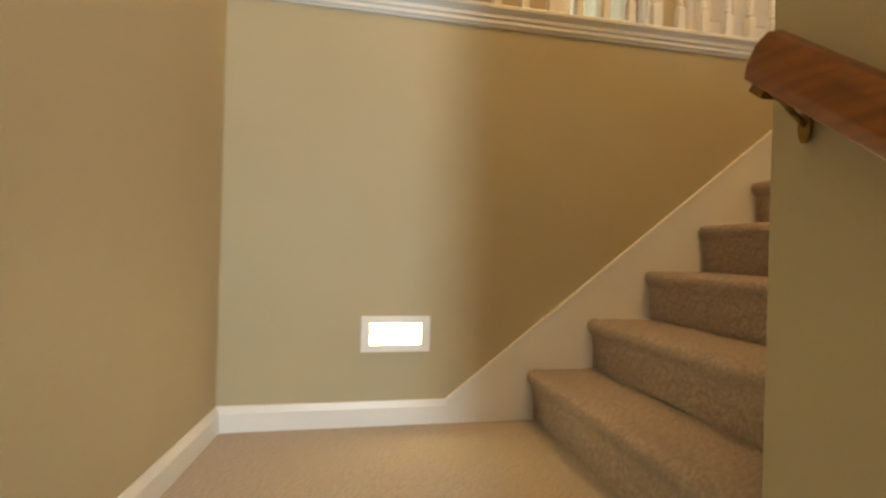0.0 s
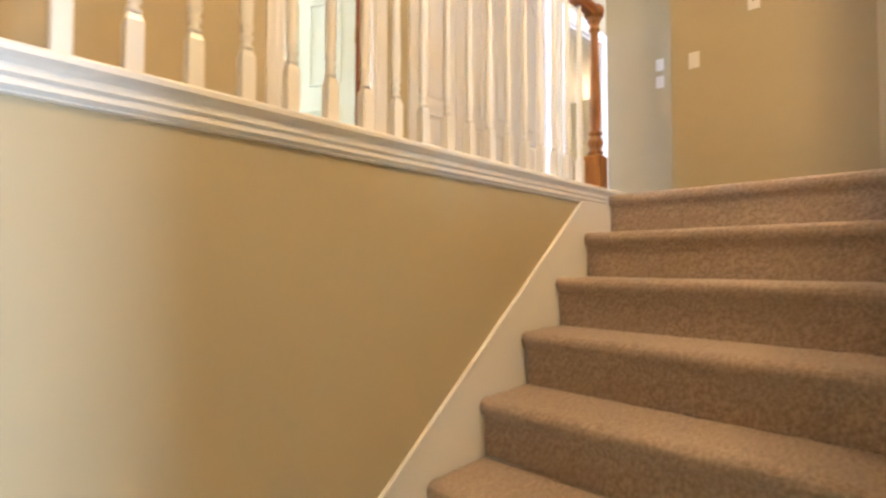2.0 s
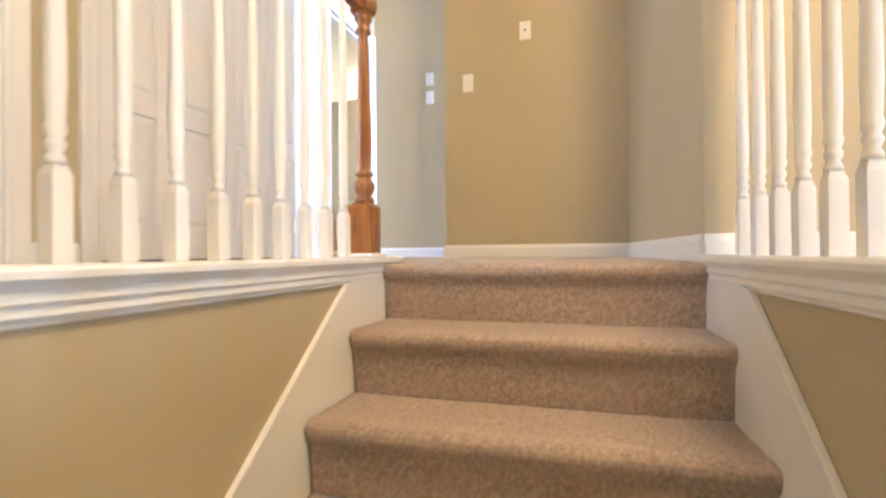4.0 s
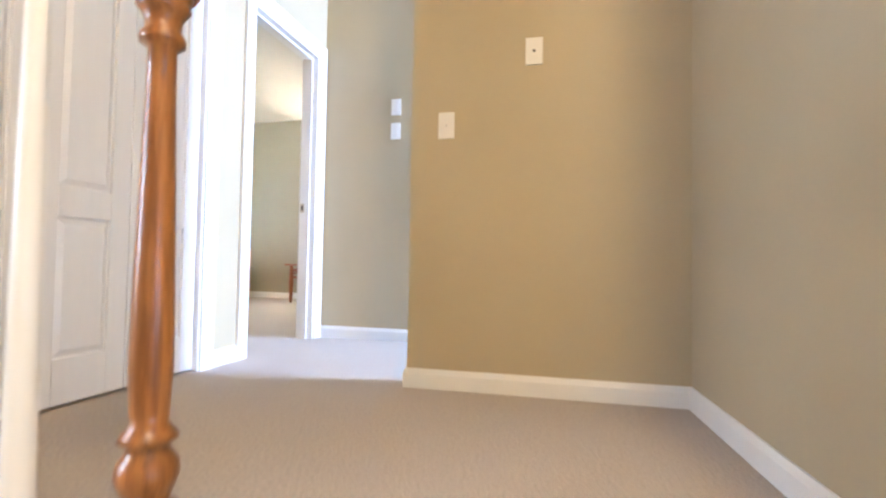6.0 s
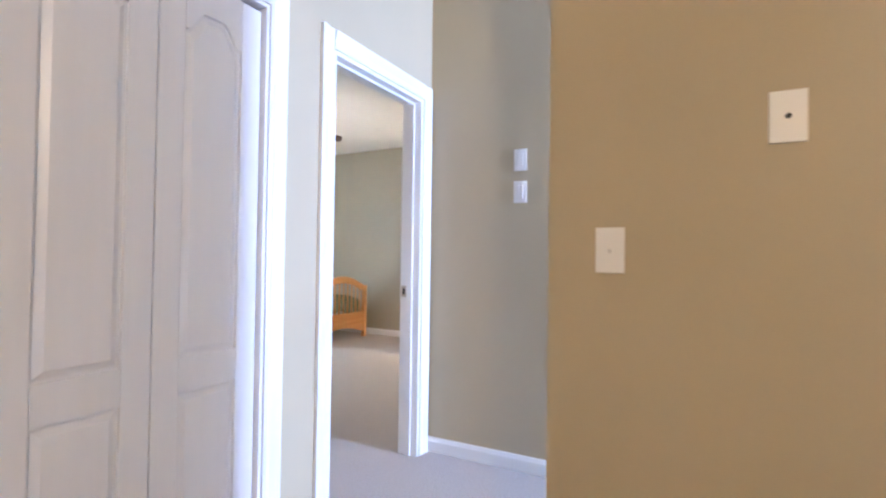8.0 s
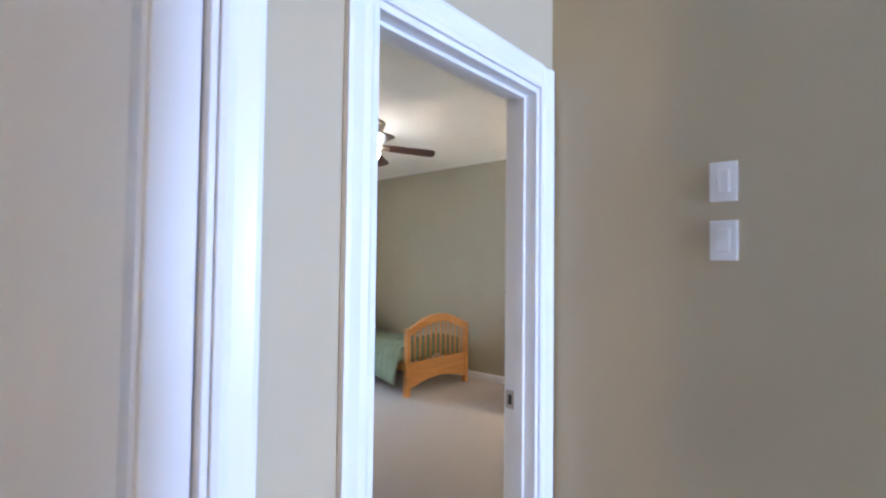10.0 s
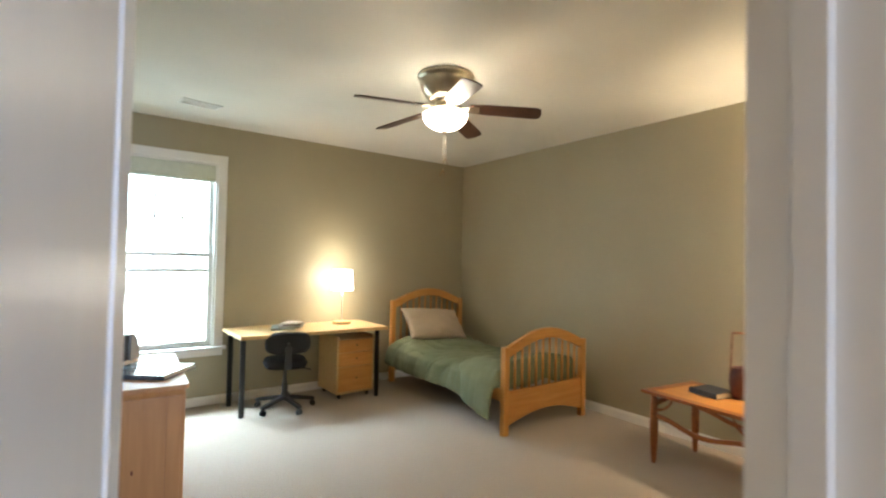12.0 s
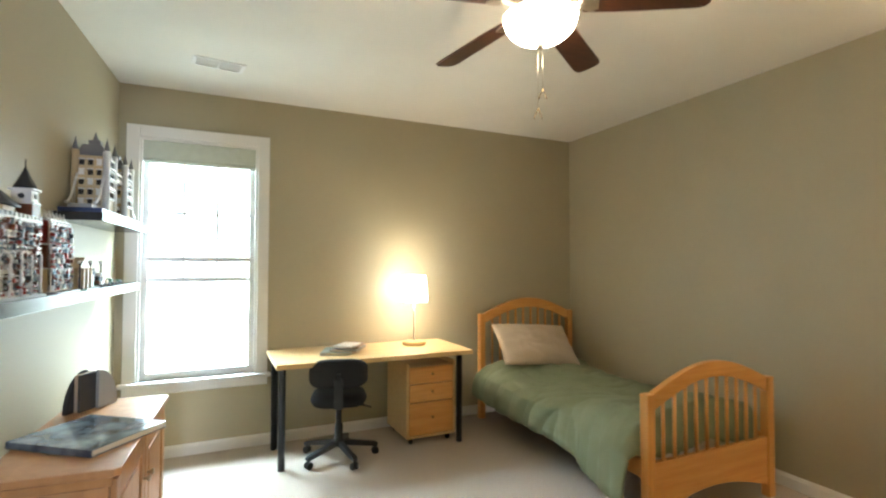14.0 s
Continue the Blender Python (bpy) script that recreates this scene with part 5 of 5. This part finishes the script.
for j, (mt, l, h) in enumerate(((DGREEN, 0.06, 0.02), (GREY, 0.05, 0.035), (TAN, 0.04, 0.02), (DGREEN, 0.04, 0.025), (TAN, 0.03, 0.018), (DGREEN, 0.04, 0.015))):
    d = model("toy_vehicle", "small toy-brick cart on the shelf", 1.36 + j * 0.085, SZ, 0.12)
    bm = B()
    box(bm, 0, 0, 0.008, 0.035, l, 0.016, 0.001)
    box(bm, 0.004, l * 0.3, 0.016, 0.031, l * 0.9, 0.010 + h, 0.001)
    studs(bm, 0.0, 0.0, 0.035, l * 0.28, 0.016)
    part("body", bm, mt, d)
    for x in (-0.002, 0.037):
        for y in (l * 0.2, l * 0.8):
            bm = B()
            lathe(bm, [(0.0, -0.003), (0.008, -0.003), (0.008, 0.003), (0.0, 0.003)], 12, Matrix.Translation((x, y, 0.008)) @ Matrix.Rotation(radians(90), 4, "Y"))
            part("wheel", bm, BLACK, d)



def facade(parent, x, y0, y1, z0, z1, rows, seed, mats):
    """Rows of small mixed bricks that stand proud of a front towards +x."""
    rnd = random.Random(seed)
    for name, mt in mats:
        bm = B()
        for r in range(rows):
            z = z0 + (z1 - z0) * r / rows
            for c in range(9):
                if rnd.random() < 0.5:
                    y = y0 + (y1 - y0) * (c + rnd.random() * 0.5) / 9
                    dw, dh, dd = rnd.uniform(0.004, 0.012), rnd.uniform(0.004, 0.022), rnd.uniform(0.006, 0.020)
                    box(bm, x - 0.004, y, z, x + dd, y + dw, z + dh)
        tagged(part(name, bm, mt, parent), kind="stuff")


SLATE = mat("dark_grey_brick_plastic", (0.15, 0.15, 0.16), 0.3)
TRANS = mat("clear_blue_plastic", (0.45, 0.62, 0.75), 0.08, trans=0.4)
for ob in [o for o in bpy.data.objects if o.name.split(".")[0] == "toy_building"]:
    label = ob.name
    kids = [c for c in ob.children if c.name.startswith("baseplate")]
    ymax = max(v.co.y for c in kids for v in c.data.vertices)
    big = ymax > 0.2
    facade(ob, 0.152, 0.02, ymax - 0.02, 0.014, 0.27 if big else 0.075, 12 if big else 3, len(label) + int(ymax * 100), (("white_trim", WHT), ("grey_trim", GREY), ("red_trim", RED), ("glazing", TRANS), ("dark_trim", DBROWN), ("black_trim", BLACK)))

# bridge with two towers on the upper shelf
d = model("toy_bridge", "tan toy-brick bridge with twin towers and grey spires", 1.25, UZ, -0.03)
d.matrix_basis = d.matrix_basis @ Matrix.Diagonal((1.10, 1.0, 1.42, 1))
bm = B()
box(bm, 0.03, 0.0, 0.0, 0.20, 0.92, 0.018, 0.001)
part("deck", bm, BLUE, d, "dark blue bridge base")
for k, ya in enumerate((0.16, 0.56)):
    bm = B()
    box(bm, 0.05, ya, 0.018, 0.18, ya + 0.15, 0.225, 0.001)
    tw = part("tower", bm, TAN, d)
    bm = B()
    for fl in range(4):
        box(bm, 0.044, ya - 0.006, 0.060 + fl * 0.052, 0.186, ya + 0.156, 0.066 + fl * 0.052)
    part("string_course", bm, TAN, tw)
    windows(tw, DARKGAP, 0.180, ya + 0.02, ya + 0.13, 0.070, 4, 3, 0.039, WHT)
    for fl in range(5):
        for c in range(3):
            bm = B()
            x = 0.068 + c * 0.036
            box(bm, x, ya - 0.007, 0.040 + fl * 0.037, x + 0.020, ya, 0.060 + fl * 0.037)
            o = part("side_window", bm, DARKGAP if (fl + c) % 3 else WHT, tw)
            bm = B()
            box(bm, x - 0.003, ya - 0.010, 0.060 + fl * 0.037, x + 0.023, ya, 0.0635 + fl * 0.037)
            part("lintel", bm, WHT, o)
    bm = B()
    prism(bm, [(0.05, 0.226), (0.18, 0.226), (0.155, 0.268), (0.075, 0.268)], ya + 0.01, ya + 0.14, "y", 0.001)
    box(bm, 0.09, ya + 0.05, 0.268, 0.14, ya + 0.10, 0.290, 0.002)
    spire(bm, 0.115, ya + 0.075, 0.288, 0.016, 0.04)
    part("roof", bm, SLATE, tw)
    for x in (0.05, 0.18):
        for y in (ya, ya + 0.15):
            bm = B()
            lathe(bm, [(0.0, 0.018), (0.015, 0.018), (0.015, 0.225), (0.018, 0.228), (0.018, 0.236), (0.013, 0.245)], 10, Matrix.Translation((x, y, 0)))
            o = part("corner_turret", bm, WHT if x > 0.1 else TAN, tw)
            bm = B()
            spire(bm, x, y, 0.245, 0.014, 0.05)
            part("turret_spire", bm, SLATE, o)
for x in (0.06, 0.17):
    for ya, yb in ((0.16, 0.0), (0.71, 0.90)):
        bm = B()
        pts = [(x, ya + (yb - ya) * i / 10, 0.16 - 0.125 * (1 - (1 - i / 10) ** 2)) for i in range(11)]
        tube(bm, pts, 0.006, 6)
        for i in range(2, 10, 2):
            rod(bm, (x, pts[i][1], 0.016), pts[i], 0.0022, seg=6)
        part("suspension_chain", bm, WHT, d)
bm = B()
box(bm, 0.06, 0.31, 0.155, 0.17, 0.56, 0.170, 0.001)
box(bm, 0.06, 0.31, 0.185, 0.17, 0.56, 0.195, 0.001)
for i in range(9):
    box(bm, 0.165, 0.315 + i * 0.028, 0.170, 0.170, 0.320 + i * 0.028, 0.185)
part("upper_walkway", bm, WHT, d)
bm = B()
box(bm, 0.07, 0.0, 0.018, 0.16, 0.16, 0.032, 0.001)
box(bm, 0.07, 0.71, 0.018, 0.16, 0.92, 0.032, 0.001)
box(bm, 0.07, 0.31, 0.045, 0.16, 0.56, 0.056, 0.001)
part("roadway", bm, GREY, d)
